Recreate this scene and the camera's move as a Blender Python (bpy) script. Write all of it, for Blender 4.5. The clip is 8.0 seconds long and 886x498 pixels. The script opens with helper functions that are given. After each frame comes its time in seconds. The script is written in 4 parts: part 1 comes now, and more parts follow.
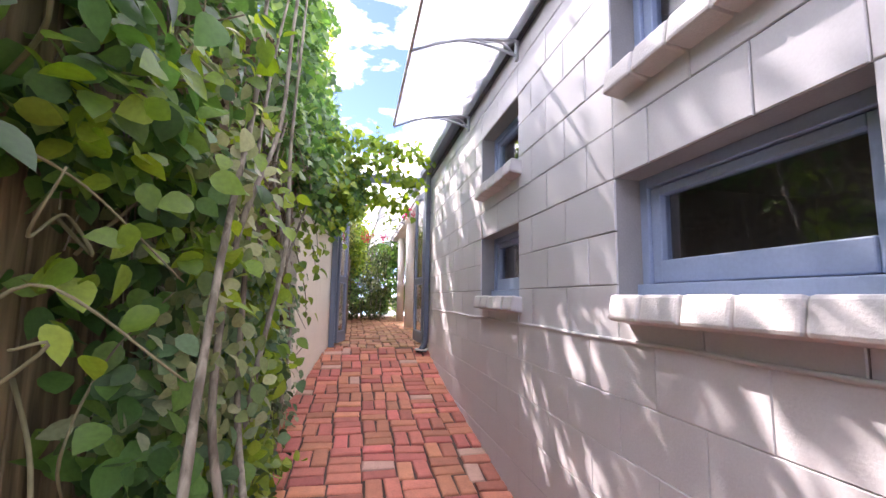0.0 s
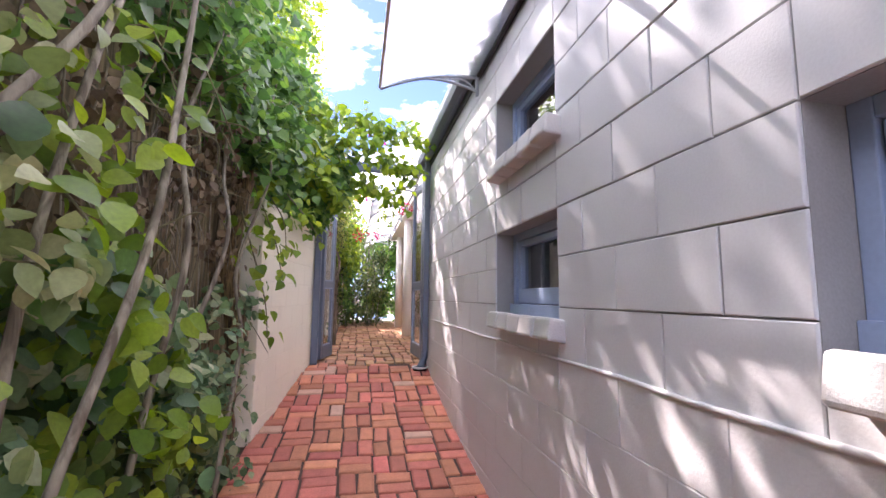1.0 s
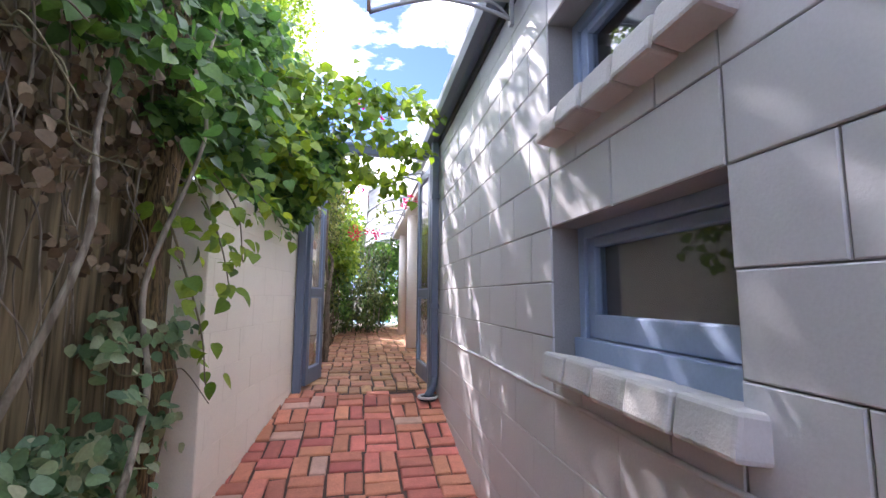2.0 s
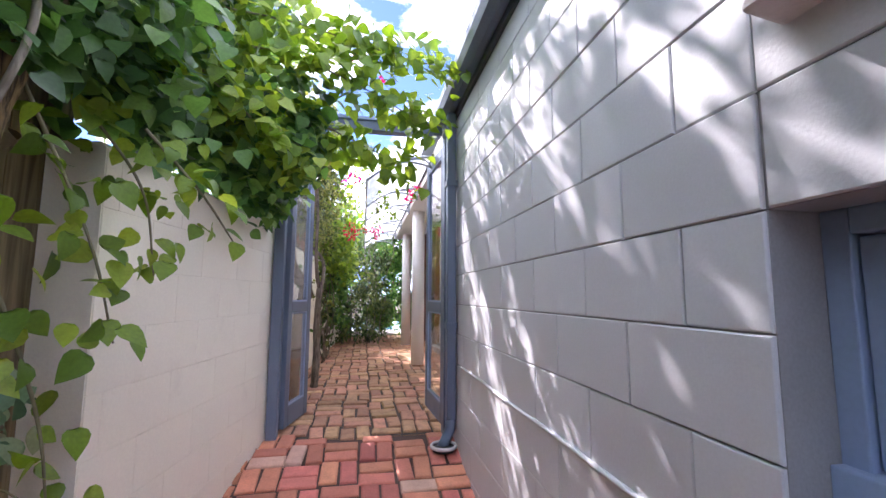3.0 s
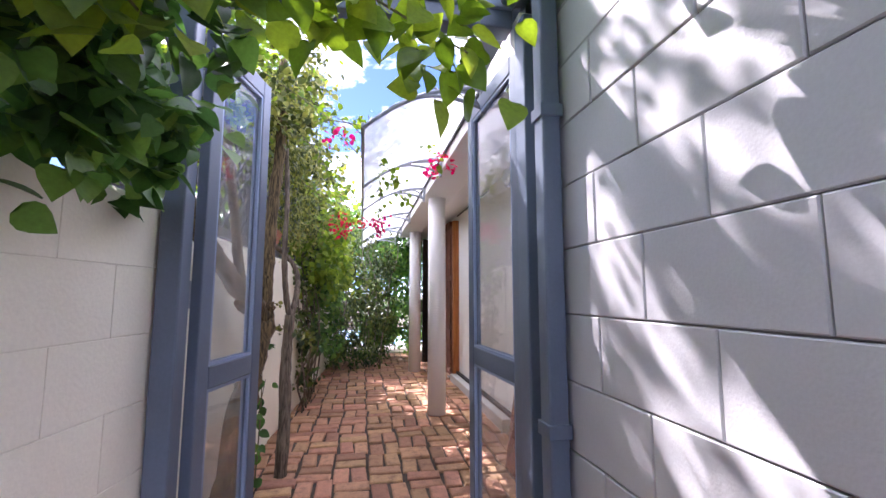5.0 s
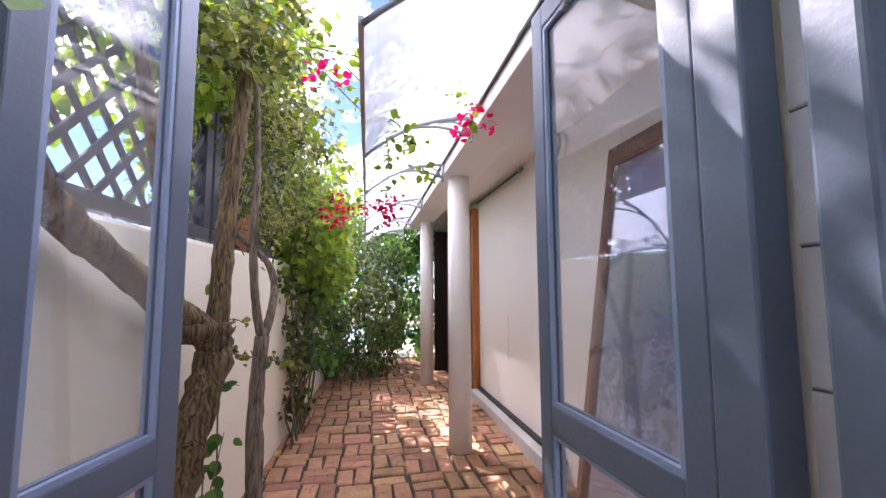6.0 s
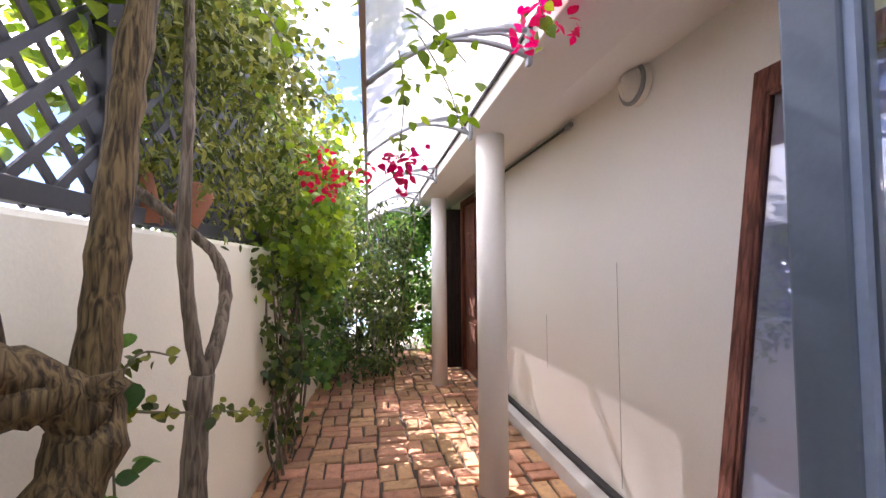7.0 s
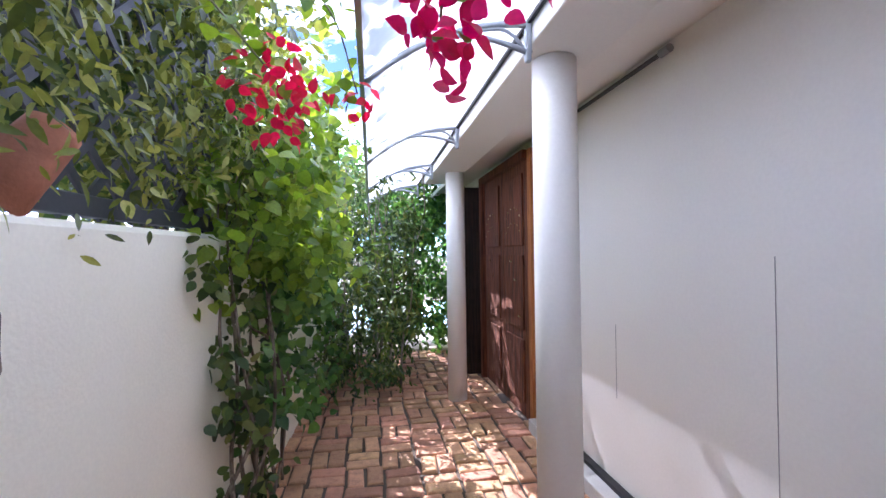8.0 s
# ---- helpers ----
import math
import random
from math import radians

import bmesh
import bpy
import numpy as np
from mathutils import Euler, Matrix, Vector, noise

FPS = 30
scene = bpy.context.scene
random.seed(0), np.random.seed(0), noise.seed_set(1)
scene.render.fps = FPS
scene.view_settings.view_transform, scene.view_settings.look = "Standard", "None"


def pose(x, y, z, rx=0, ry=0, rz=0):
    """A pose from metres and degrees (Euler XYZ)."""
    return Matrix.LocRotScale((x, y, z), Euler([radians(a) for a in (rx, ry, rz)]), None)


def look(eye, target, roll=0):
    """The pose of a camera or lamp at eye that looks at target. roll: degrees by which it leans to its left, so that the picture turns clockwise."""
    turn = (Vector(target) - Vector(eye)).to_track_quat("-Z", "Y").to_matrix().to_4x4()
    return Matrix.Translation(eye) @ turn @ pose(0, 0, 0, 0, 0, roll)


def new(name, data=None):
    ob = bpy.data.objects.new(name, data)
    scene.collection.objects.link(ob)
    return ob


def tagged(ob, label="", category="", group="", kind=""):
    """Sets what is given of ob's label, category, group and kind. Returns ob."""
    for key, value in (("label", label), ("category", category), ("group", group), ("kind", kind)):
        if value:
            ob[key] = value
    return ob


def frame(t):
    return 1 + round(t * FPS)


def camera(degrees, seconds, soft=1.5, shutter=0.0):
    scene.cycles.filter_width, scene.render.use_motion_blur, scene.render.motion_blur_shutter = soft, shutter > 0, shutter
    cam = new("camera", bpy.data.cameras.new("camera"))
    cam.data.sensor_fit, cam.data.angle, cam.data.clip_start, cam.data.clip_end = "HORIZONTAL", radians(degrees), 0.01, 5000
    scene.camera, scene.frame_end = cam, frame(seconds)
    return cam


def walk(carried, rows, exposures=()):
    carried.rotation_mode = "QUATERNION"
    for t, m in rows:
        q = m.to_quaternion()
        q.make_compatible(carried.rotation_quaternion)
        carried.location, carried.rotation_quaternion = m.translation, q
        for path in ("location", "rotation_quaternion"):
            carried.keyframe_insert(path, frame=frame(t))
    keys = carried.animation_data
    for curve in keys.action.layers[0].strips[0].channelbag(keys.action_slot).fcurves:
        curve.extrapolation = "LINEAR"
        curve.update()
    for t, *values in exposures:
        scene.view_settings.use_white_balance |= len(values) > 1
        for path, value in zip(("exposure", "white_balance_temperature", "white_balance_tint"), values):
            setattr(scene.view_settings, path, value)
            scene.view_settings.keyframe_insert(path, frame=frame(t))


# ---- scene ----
cam = camera(92.4, 8.0)
METRES, EYE, TILT, LEAN, TURN = 7.2, 0.75, 0.0, 0.0, -11.5
ROWS = [
    (0.0, 0.0, 0.0, 0.0, -0.11, 6.57, -0.94),
    (0.5, -0.0007, 0.0555, 0.006, -0.04, 6.54, -0.79),
    (1.0, 0.0002, 0.1216, 0.0135, 0.19, 6.52, -0.71),
    (1.5, -0.0045, 0.1867, 0.0221, 0.49, 6.34, -0.52),
    (3.0, -0.0312, 0.3817, 0.0469, 0.97, 6.27, -0.29),
    (3.5, -0.0441, 0.4389, 0.0557, 0.48, 6.18, -0.22),
    (4.0, -0.0534, 0.5014, 0.0638, 0.62, 6.21, -0.15),
    (4.5, -0.0657, 0.5587, 0.0699, 0.62, 6.22, -0.12),
    (6.0, -0.1013, 0.7427, 0.0887, 1.36, 5.31, 0.24),
    (6.5, -0.111, 0.8004, 0.094, 1.63, 4.19, 0.2),
    (7.0, -0.1256, 0.8562, 0.101, 1.57, 2.53, 0.41),
    (7.5, -0.1359, 0.9126, 0.1045, 1.87, 1.24, 0.44),
    (8.0, -0.1497, 0.9799, 0.1077, 1.85, 0.55, 0.75),
]
walk(cam, [(t, pose(0, 0, EYE, TILT, LEAN, TURN) @ pose(METRES * x, METRES * y, METRES * z, 90 + pitch, roll, yaw)) for t, x, y, z, yaw, pitch, roll in ROWS],
     [(0.0, 3.55, 6700, 30), (1.0, 3.55, 6700, 30), (1.7, 3.32, 6250, 26), (3.0, 3.38, 6050, 27), (4.7, 3.2, 6000, 30), (6.0, 3.35, 6250, 32), (7.0, 3.3, 6600, 28), (7.5, 3.37, 5850, 24), (8.0, 3.27, 5500, 25)])

# ---- world, sun, exposure ----
SUN_WAY = Vector((0.252, -0.43, -0.53)).normalized()
sun = new("sun", bpy.data.lights.new("sun", "SUN"))
sun.data.energy, sun.data.angle, sun.data.color = 1.75, radians(0.4), (1.0, 0.95, 0.87)
sun.matrix_world = look(-SUN_WAY * 30, (0, 0, 0))
world = bpy.data.worlds.new("sky")
scene.world = world
world.use_nodes = True
wn = world.node_tree
sky = wn.nodes.new("ShaderNodeTexSky")
sky.sky_type, sky.sun_disc = "NISHITA", False
sky.sun_elevation = math.asin(-SUN_WAY.z)
sky.sun_rotation = math.atan2(-SUN_WAY.x, -SUN_WAY.y)
sky.air_density, sky.dust_density, sky.ozone_density = 0.32, 0.05, 5.0
wtc = wn.nodes.new("ShaderNodeTexCoord")
wmap = wn.nodes.new("ShaderNodeMapping")
wmap.inputs["Scale"].default_value = (1.0, 1.0, 2.2)
wmap.inputs["Location"].default_value = (6.7, 1.5, 7.8)
cloud = wn.nodes.new("ShaderNodeTexNoise")
cloud.inputs["Scale"].default_value, cloud.inputs["Detail"].default_value, cloud.inputs["Roughness"].default_value = 2.4, 8, 0.6
cramp = wn.nodes.new("ShaderNodeValToRGB")
cramp.color_ramp.elements[0].position, cramp.color_ramp.elements[1].position = 0.46, 0.65
cmix = wn.nodes.new("ShaderNodeMixRGB")
cmix.inputs[2].default_value = (16.0, 16.6, 17.4, 1)
wn.links.new(wtc.outputs["Generated"], wmap.inputs["Vector"])
wn.links.new(wmap.outputs["Vector"], cloud.inputs["Vector"])
wn.links.new(cloud.outputs["Fac"], cramp.inputs["Fac"])
wn.links.new(cramp.outputs["Color"], cmix.inputs[0])
wn.links.new(sky.outputs["Color"], cmix.inputs[1])
wn.links.new(cmix.outputs["Color"], wn.nodes["Background"].inputs["Color"])
wn.nodes["Background"].inputs["Strength"].default_value = 0.07


# ---- materials ----
def material(name, base, rough=0.6, metal=0.0, vary=0.12, scale=6.0, bump=0.15, fine=60.0, piece=0.0, island=0.0, stain=None, spec=0.5, bumpd=0.004):
    """A principled material with colour variation at two scales, fine relief, and a shift from piece to piece."""
    m = bpy.data.materials.new(name)
    m.use_nodes = True
    nt = m.node_tree
    N, L = nt.nodes, nt.links
    b = N["Principled BSDF"]
    b.inputs["Metallic"].default_value = metal
    b.inputs["Specular IOR Level"].default_value = spec
    tc = N.new("ShaderNodeTexCoord")
    geo = N.new("ShaderNodeNewGeometry")
    pos = geo.outputs["Position"]
    n1 = N.new("ShaderNodeTexNoise")
    n1.inputs["Scale"].default_value, n1.inputs["Detail"].default_value = scale, 6
    n2 = N.new("ShaderNodeTexNoise")
    n2.inputs["Scale"].default_value, n2.inputs["Detail"].default_value = fine, 5
    L.new(pos, n1.inputs["Vector"])
    L.new(pos, n2.inputs["Vector"])
    add = N.new("ShaderNodeMath")
    add.operation = "ADD"
    L.new(n1.outputs["Fac"], add.inputs[0])
    L.new(n2.outputs["Fac"], add.inputs[1])
    val = N.new("ShaderNodeMapRange")
    val.inputs["From Min"].default_value, val.inputs["From Max"].default_value = 0.6, 1.4
    val.inputs["To Min"].default_value, val.inputs["To Max"].default_value = 1 - vary, 1 + vary
    L.new(add.outputs[0], val.inputs["Value"])
    hsv = N.new("ShaderNodeHueSaturation")
    hsv.inputs["Color"].default_value = (*base, 1)
    last = val.outputs["Result"]
    if piece or island:
        src = N.new("ShaderNodeObjectInfo").outputs["Random"] if piece else geo.outputs["Random Per Island"]
        amount = piece or island
        pm = N.new("ShaderNodeMapRange")
        pm.inputs["To Min"].default_value, pm.inputs["To Max"].default_value = 1 - amount, 1 + amount
        L.new(src, pm.inputs["Value"])
        mul = N.new("ShaderNodeMath")
        mul.operation = "MULTIPLY"
        L.new(last, mul.inputs[0])
        L.new(pm.outputs["Result"], mul.inputs[1])
        last = mul.outputs[0]
        frac = N.new("ShaderNodeMath")
        frac.operation = "MULTIPLY"
        frac.inputs[1].default_value = 7.31
        L.new(src, frac.inputs[0])
        fr = N.new("ShaderNodeMath")
        fr.operation = "FRACT"
        L.new(frac.outputs[0], fr.inputs[0])
        hm = N.new("ShaderNodeMapRange")
        hm.inputs["To Min"].default_value, hm.inputs["To Max"].default_value = 0.5 - 0.06 * amount, 0.5 + 0.06 * amount
        L.new(fr.outputs[0], hm.inputs["Value"])
        L.new(hm.outputs["Result"], hsv.inputs["Hue"])
    L.new(last, hsv.inputs["Value"])
    colour = hsv.outputs["Color"]
    if stain:
        tint, amount, sscale, low = stain
        n3 = N.new("ShaderNodeTexNoise")
        n3.inputs["Scale"].default_value, n3.inputs["Detail"].default_value, n3.inputs["Roughness"].default_value = sscale, 8, 0.7
        L.new(pos, n3.inputs["Vector"])
        r3 = N.new("ShaderNodeMapRange")
        r3.inputs["From Min"].default_value, r3.inputs["From Max"].default_value = low, low + 0.2
        r3.inputs["To Max"].default_value = amount
        L.new(n3.outputs["Fac"], r3.inputs["Value"])
        mx = N.new("ShaderNodeMixRGB")
        mx.inputs[2].default_value = (*tint, 1)
        L.new(r3.outputs["Result"], mx.inputs[0])
        L.new(colour, mx.inputs[1])
        colour = mx.outputs["Color"]
    L.new(colour, b.inputs["Base Color"])
    rr = N.new("ShaderNodeMapRange")
    rr.inputs["To Min"].default_value, rr.inputs["To Max"].default_value = max(0.02, rough - 0.12), min(1, rough + 0.12)
    L.new(n1.outputs["Fac"], rr.inputs["Value"])
    L.new(rr.outputs["Result"], b.inputs["Roughness"])
    if bump:
        bp = N.new("ShaderNodeBump")
        bp.inputs["Strength"].default_value, bp.inputs["Distance"].default_value = bump, bumpd
        L.new(n2.outputs["Fac"], bp.inputs["Height"])
        L.new(bp.outputs["Normal"], b.inputs["Normal"])
    return m


def bark_material(name, dark, light, stretch=(30, 30, 4)):
    m = material(name, light, rough=0.9, vary=0.2, scale=9, fine=50, bump=0.0)
    nt = m.node_tree
    N, L = nt.nodes, nt.links
    b = N["Principled BSDF"]
    geo = N.new("ShaderNodeNewGeometry")
    mp = N.new("ShaderNodeMapping")
    mp.inputs["Scale"].default_value = stretch
    L.new(geo.outputs["Position"], mp.inputs["Vector"])
    n = N.new("ShaderNodeTexNoise")
    n.inputs["Scale"].default_value, n.inputs["Detail"].default_value, n.inputs["Distortion"].default_value = 1.6, 7, 0.6
    L.new(mp.outputs["Vector"], n.inputs["Vector"])
    r = N.new("ShaderNodeValToRGB")
    r.color_ramp.elements[0].position, r.color_ramp.elements[0].color = 0.38, (*dark, 1)
    r.color_ramp.elements[1].position, r.color_ramp.elements[1].color = 0.62, (*light, 1)
    L.new(n.outputs["Fac"], r.inputs["Fac"])
    L.new(r.outputs["Color"], b.inputs["Base Color"])
    bp = N.new("ShaderNodeBump")
    bp.inputs["Strength"].default_value, bp.inputs["Distance"].default_value = 0.8, 0.012
    L.new(n.outputs["Fac"], bp.inputs["Height"])
    L.new(bp.outputs["Normal"], b.inputs["Normal"])
    return m


def leaf_material(name, colours, through_light=0.35, rough=0.45):
    """Leaves whose colour changes from leaf to leaf, with light passing through them."""
    m = bpy.data.materials.new(name)
    m.use_nodes = True
    nt = m.node_tree
    N, L = nt.nodes, nt.links
    b = N["Principled BSDF"]
    geo = N.new("ShaderNodeNewGeometry")
    r = N.new("ShaderNodeValToRGB")
    els = r.color_ramp.elements
    while len(els) < len(colours):
        els.new(0.5)
    for i, c in enumerate(colours):
        els[i].position, els[i].color = i / (len(colours) - 1), (*c, 1)
    n = N.new("ShaderNodeTexNoise")
    n.inputs["Scale"].default_value, n.inputs["Detail"].default_value = 90, 3
    L.new(geo.outputs["Position"], n.inputs["Vector"])
    v = N.new("ShaderNodeMapRange")
    v.inputs["To Min"].default_value, v.inputs["To Max"].default_value = 0.7, 1.3
    L.new(n.outputs["Fac"], v.inputs["Value"])
    h = N.new("ShaderNodeHueSaturation")
    L.new(geo.outputs["Random Per Island"], r.inputs["Fac"])
    L.new(r.outputs["Color"], h.inputs["Color"])
    L.new(v.outputs["Result"], h.inputs["Value"])
    L.new(h.outputs["Color"], b.inputs["Base Color"])
    b.inputs["Roughness"].default_value = rough
    b.inputs["Specular IOR Level"].default_value = 0.4
    t = N.new("ShaderNodeBsdfTranslucent")
    hb = N.new("ShaderNodeHueSaturation")
    hb.inputs["Value"].default_value, hb.inputs["Saturation"].default_value, hb.inputs["Hue"].default_value = 1.7, 1.1, 0.485
    L.new(h.outputs["Color"], hb.inputs["Color"])
    L.new(hb.outputs["Color"], t.inputs["Color"])
    mix = N.new("ShaderNodeMixShader")
    mix.inputs[0].default_value = through_light
    L.new(b.outputs[0], mix.inputs[1])
    L.new(t.outputs[0], mix.inputs[2])
    L.new(mix.outputs[0], N["Material Output"].inputs["Surface"])
    return m


def glass_material(name, tint=(1, 1, 1), gloss=0.12, dust=0.0):
    """Thin clear pane: see-through with a Fresnel gloss and a film of dust."""
    m = bpy.data.materials.new(name)
    m.use_nodes = True
    nt = m.node_tree
    N, L = nt.nodes, nt.links
    N.remove(N["Principled BSDF"])
    tr = N.new("ShaderNodeBsdfTransparent")
    tr.inputs["Color"].default_value = (*tint, 1)
    gl = N.new("ShaderNodeBsdfGlossy")
    gl.inputs["Roughness"].default_value = 0.02
    lw = N.new("ShaderNodeLayerWeight")
    lw.inputs["Blend"].default_value = 0.5
    fr = N.new("ShaderNodeMath")
    fr.operation = "POWER"
    fr.inputs[1].default_value = 4.0
    L.new(lw.outputs["Facing"], fr.inputs[0])
    sc = N.new("ShaderNodeMath")
    sc.operation = "MULTIPLY_ADD"
    sc.inputs[1].default_value, sc.inputs[2].default_value = 0.6, gloss + 0.03
    L.new(fr.outputs[0], sc.inputs[0])
    mix = N.new("ShaderNodeMixShader")
    L.new(sc.outputs[0], mix.inputs[0])
    L.new(tr.outputs[0], mix.inputs[1])
    L.new(gl.outputs[0], mix.inputs[2])
    last = mix.outputs[0]
    if dust:
        df = N.new("ShaderNodeBsdfDiffuse")
        df.inputs["Color"].default_value = (0.75, 0.76, 0.78, 1)
        tl = N.new("ShaderNodeBsdfTranslucent")
        tl.inputs["Color"].default_value = (0.8, 0.82, 0.85, 1)
        half = N.new("ShaderNodeMixShader")
        half.inputs[0].default_value = 0.75
        L.new(df.outputs[0], half.inputs[1])
        L.new(tl.outputs[0], half.inputs[2])
        geo = N.new("ShaderNodeNewGeometry")
        n = N.new("ShaderNodeTexNoise")
        n.inputs["Scale"].default_value, n.inputs["Detail"].default_value = 5, 6
        L.new(geo.outputs["Position"], n.inputs["Vector"])
        mr = N.new("ShaderNodeMapRange")
        mr.inputs["To Min"].default_value, mr.inputs["To Max"].default_value = dust * 0.5, dust * 1.5
        L.new(n.outputs["Fac"], mr.inputs["Value"])
        m2 = N.new("ShaderNodeMixShader")
        L.new(mr.outputs["Result"], m2.inputs[0])
        L.new(last, m2.inputs[1])
        L.new(half.outputs[0], m2.inputs[2])
        last = m2.outputs[0]
    L.new(last, N["Material Output"].inputs["Surface"])
    return m


M_BLOCK = material("painted_block", (0.56, 0.57, 0.585), rough=0.48, vary=0.06, scale=2.0, fine=140, bump=0.2, piece=0.045, stain=((0.5, 0.47, 0.42), 0.25, 3.0, 0.6), bumpd=0.003)
M_JOINT = material("block_joint", (0.27, 0.265, 0.26), rough=0.8, vary=0.12, scale=5, fine=150, bump=0.3)
M_PLINTH = material("painted_plinth", (0.55, 0.555, 0.56), rough=0.6, vary=0.06, scale=2.0, fine=120, bump=0.35, stain=((0.46, 0.42, 0.37), 0.4, 2.5, 0.55), bumpd=0.003)
M_SILL = material("painted_sill", (0.52, 0.515, 0.50), rough=0.65, vary=0.06, scale=9, fine=120, bump=0.5, piece=0.03, stain=((0.4, 0.37, 0.33), 0.3, 9, 0.62))
M_CREAM = material("cream_render", (0.91, 0.885, 0.73), rough=0.75, vary=0.05, scale=1.6, fine=90, bump=0.3, stain=((0.55, 0.5, 0.4), 0.3, 2.2, 0.58), piece=0.015)
M_WHITE = material("white_render", (0.86, 0.84, 0.79), rough=0.7, vary=0.035, scale=1.3, fine=70, bump=0.2)
M_BLUE = material("grey_blue_paint", (0.12, 0.158, 0.215), rough=0.42, vary=0.08, scale=7, fine=80, bump=0.12, stain=((0.32, 0.34, 0.37), 0.35, 12, 0.62))
M_BLUE_LIGHT = material("pale_blue_paint", (0.27, 0.35, 0.50), rough=0.45, vary=0.08, scale=8, fine=80, bump=0.12, stain=((0.5, 0.54, 0.6), 0.4, 12, 0.6))
M_DARK = material("dark_slate_paint", (0.05, 0.055, 0.065), rough=0.5, vary=0.12, scale=6, fine=70, bump=0.1)
M_RED = material("red_clay_brick", (0.52, 0.19, 0.125), rough=0.85, vary=0.24, scale=14, fine=110, bump=0.7, piece=0.27, stain=((0.26, 0.12, 0.09), 0.5, 7, 0.56))
M_RED_FAR = material("red_clay_brick_far", (0.52, 0.19, 0.125), rough=0.85, vary=0.24, scale=14, fine=110, bump=0.7, island=0.27, stain=((0.26, 0.12, 0.09), 0.5, 7, 0.56))
M_PALE_BRICK = material("pale_brick", (0.55, 0.35, 0.26), rough=0.85, vary=0.2, scale=14, fine=110, bump=0.5, piece=0.1)
M_BUFF = material("buff_clay_brick", (0.48, 0.26, 0.148), rough=0.85, vary=0.24, scale=16, fine=110, bump=0.6, piece=0.28, stain=((0.20, 0.105, 0.07), 0.75, 15, 0.5))
M_BUFF_FAR = material("buff_clay_brick_far", (0.48, 0.26, 0.148), rough=0.85, vary=0.24, scale=16, fine=110, bump=0.6, island=0.28, stain=((0.20, 0.105, 0.07), 0.75, 15, 0.5))
M_SAND = material("joint_soil", (0.075, 0.054, 0.038), rough=0.95, vary=0.3, scale=12, fine=90, bump=0.6)
M_REDBED = material("red_joint_dust", (0.085, 0.048, 0.036), rough=0.95, vary=0.3, scale=12, fine=90, bump=0.6)
M_SOIL = material("garden_soil", (0.10, 0.075, 0.05), rough=0.95, vary=0.3, scale=3, fine=40, bump=0.8, bumpd=0.02)
M_FENCE = bark_material("weathered_fence", (0.075, 0.062, 0.03), (0.24, 0.19, 0.10), (14, 14, 1.2))
M_BARK = bark_material("vine_bark", (0.04, 0.027, 0.012), (0.22, 0.152, 0.065), (55, 55, 6))
M_STEM = bark_material("grey_stem", (0.12, 0.10, 0.07), (0.31, 0.28, 0.21), (20, 20, 5))
M_VINE = bark_material("grey_brown_stem", (0.08, 0.06, 0.04), (0.25, 0.20, 0.14), (45, 45, 5))
M_TWIG = material("green_twig", (0.16, 0.15, 0.07), rough=0.7, vary=0.2, scale=8)
M_LEAF = leaf_material("green_leaf", [(0.032, 0.085, 0.024), (0.056, 0.145, 0.035), (0.09, 0.21, 0.045), (0.15, 0.27, 0.055)], 0.45)
M_LEAF_DARK = leaf_material("dark_leaf", [(0.018, 0.038, 0.010), (0.04, 0.08, 0.018), (0.075, 0.13, 0.027), (0.16, 0.19, 0.045)], 0.28)
M_LEAF_OLIVE = leaf_material("olive_leaf", [(0.035, 0.055, 0.012), (0.09, 0.12, 0.02), (0.19, 0.22, 0.04), (0.33, 0.34, 0.08)], 0.35)
M_LEAF_GREY = leaf_material("grey_green_leaf", [(0.06, 0.13, 0.06), (0.11, 0.21, 0.10), (0.17, 0.27, 0.13), (0.34, 0.38, 0.22)], 0.38)
M_LEAF_LIME = leaf_material("lime_leaf", [(0.08, 0.16, 0.02), (0.155, 0.265, 0.03), (0.27, 0.37, 0.05)], 0.45)
M_LEAF_CREAM = leaf_material("variegated_leaf", [(0.10, 0.17, 0.05), (0.24, 0.29, 0.12), (0.42, 0.43, 0.22)], 0.3)
M_DRY = leaf_material("dry_leaf", [(0.09, 0.065, 0.04), (0.15, 0.11, 0.06), (0.22, 0.17, 0.10)], 0.15, 0.8)
M_PETAL = leaf_material("magenta_bract", [(0.50, 0.008, 0.05), (0.68, 0.015, 0.08), (0.72, 0.03, 0.16)], 0.4, 0.5)
M_PETAL_RED = leaf_material("red_bract", [(0.48, 0.012, 0.015), (0.62, 0.03, 0.03), (0.68, 0.06, 0.05)], 0.4, 0.5)
M_WOOD = bark_material("red_brown_wood", (0.06, 0.018, 0.009), (0.20, 0.062, 0.026), (40, 40, 2))
# near-black wood, the shade of the doorway void put into its colour
M_WOOD_VOID = bark_material("near_black_void_wood", (0.008, 0.005, 0.004), (0.03, 0.016, 0.01), (40, 40, 2))
M_WOOD_RED = bark_material("faded_red_brown_wood", (0.10, 0.035, 0.025), (0.27, 0.10, 0.07), (40, 40, 2))
M_WOOD_ORANGE = bark_material("orange_wood", (0.33, 0.11, 0.03), (0.50, 0.20, 0.06), (40, 40, 2))
M_METAL = material("grey_painted_metal", (0.30, 0.33, 0.36), rough=0.45, metal=0.0, vary=0.1, scale=12, fine=90)
M_ALU = material("aluminium", (0.62, 0.63, 0.65), rough=0.35, metal=0.9, vary=0.06, scale=20, fine=90, bump=0.05)
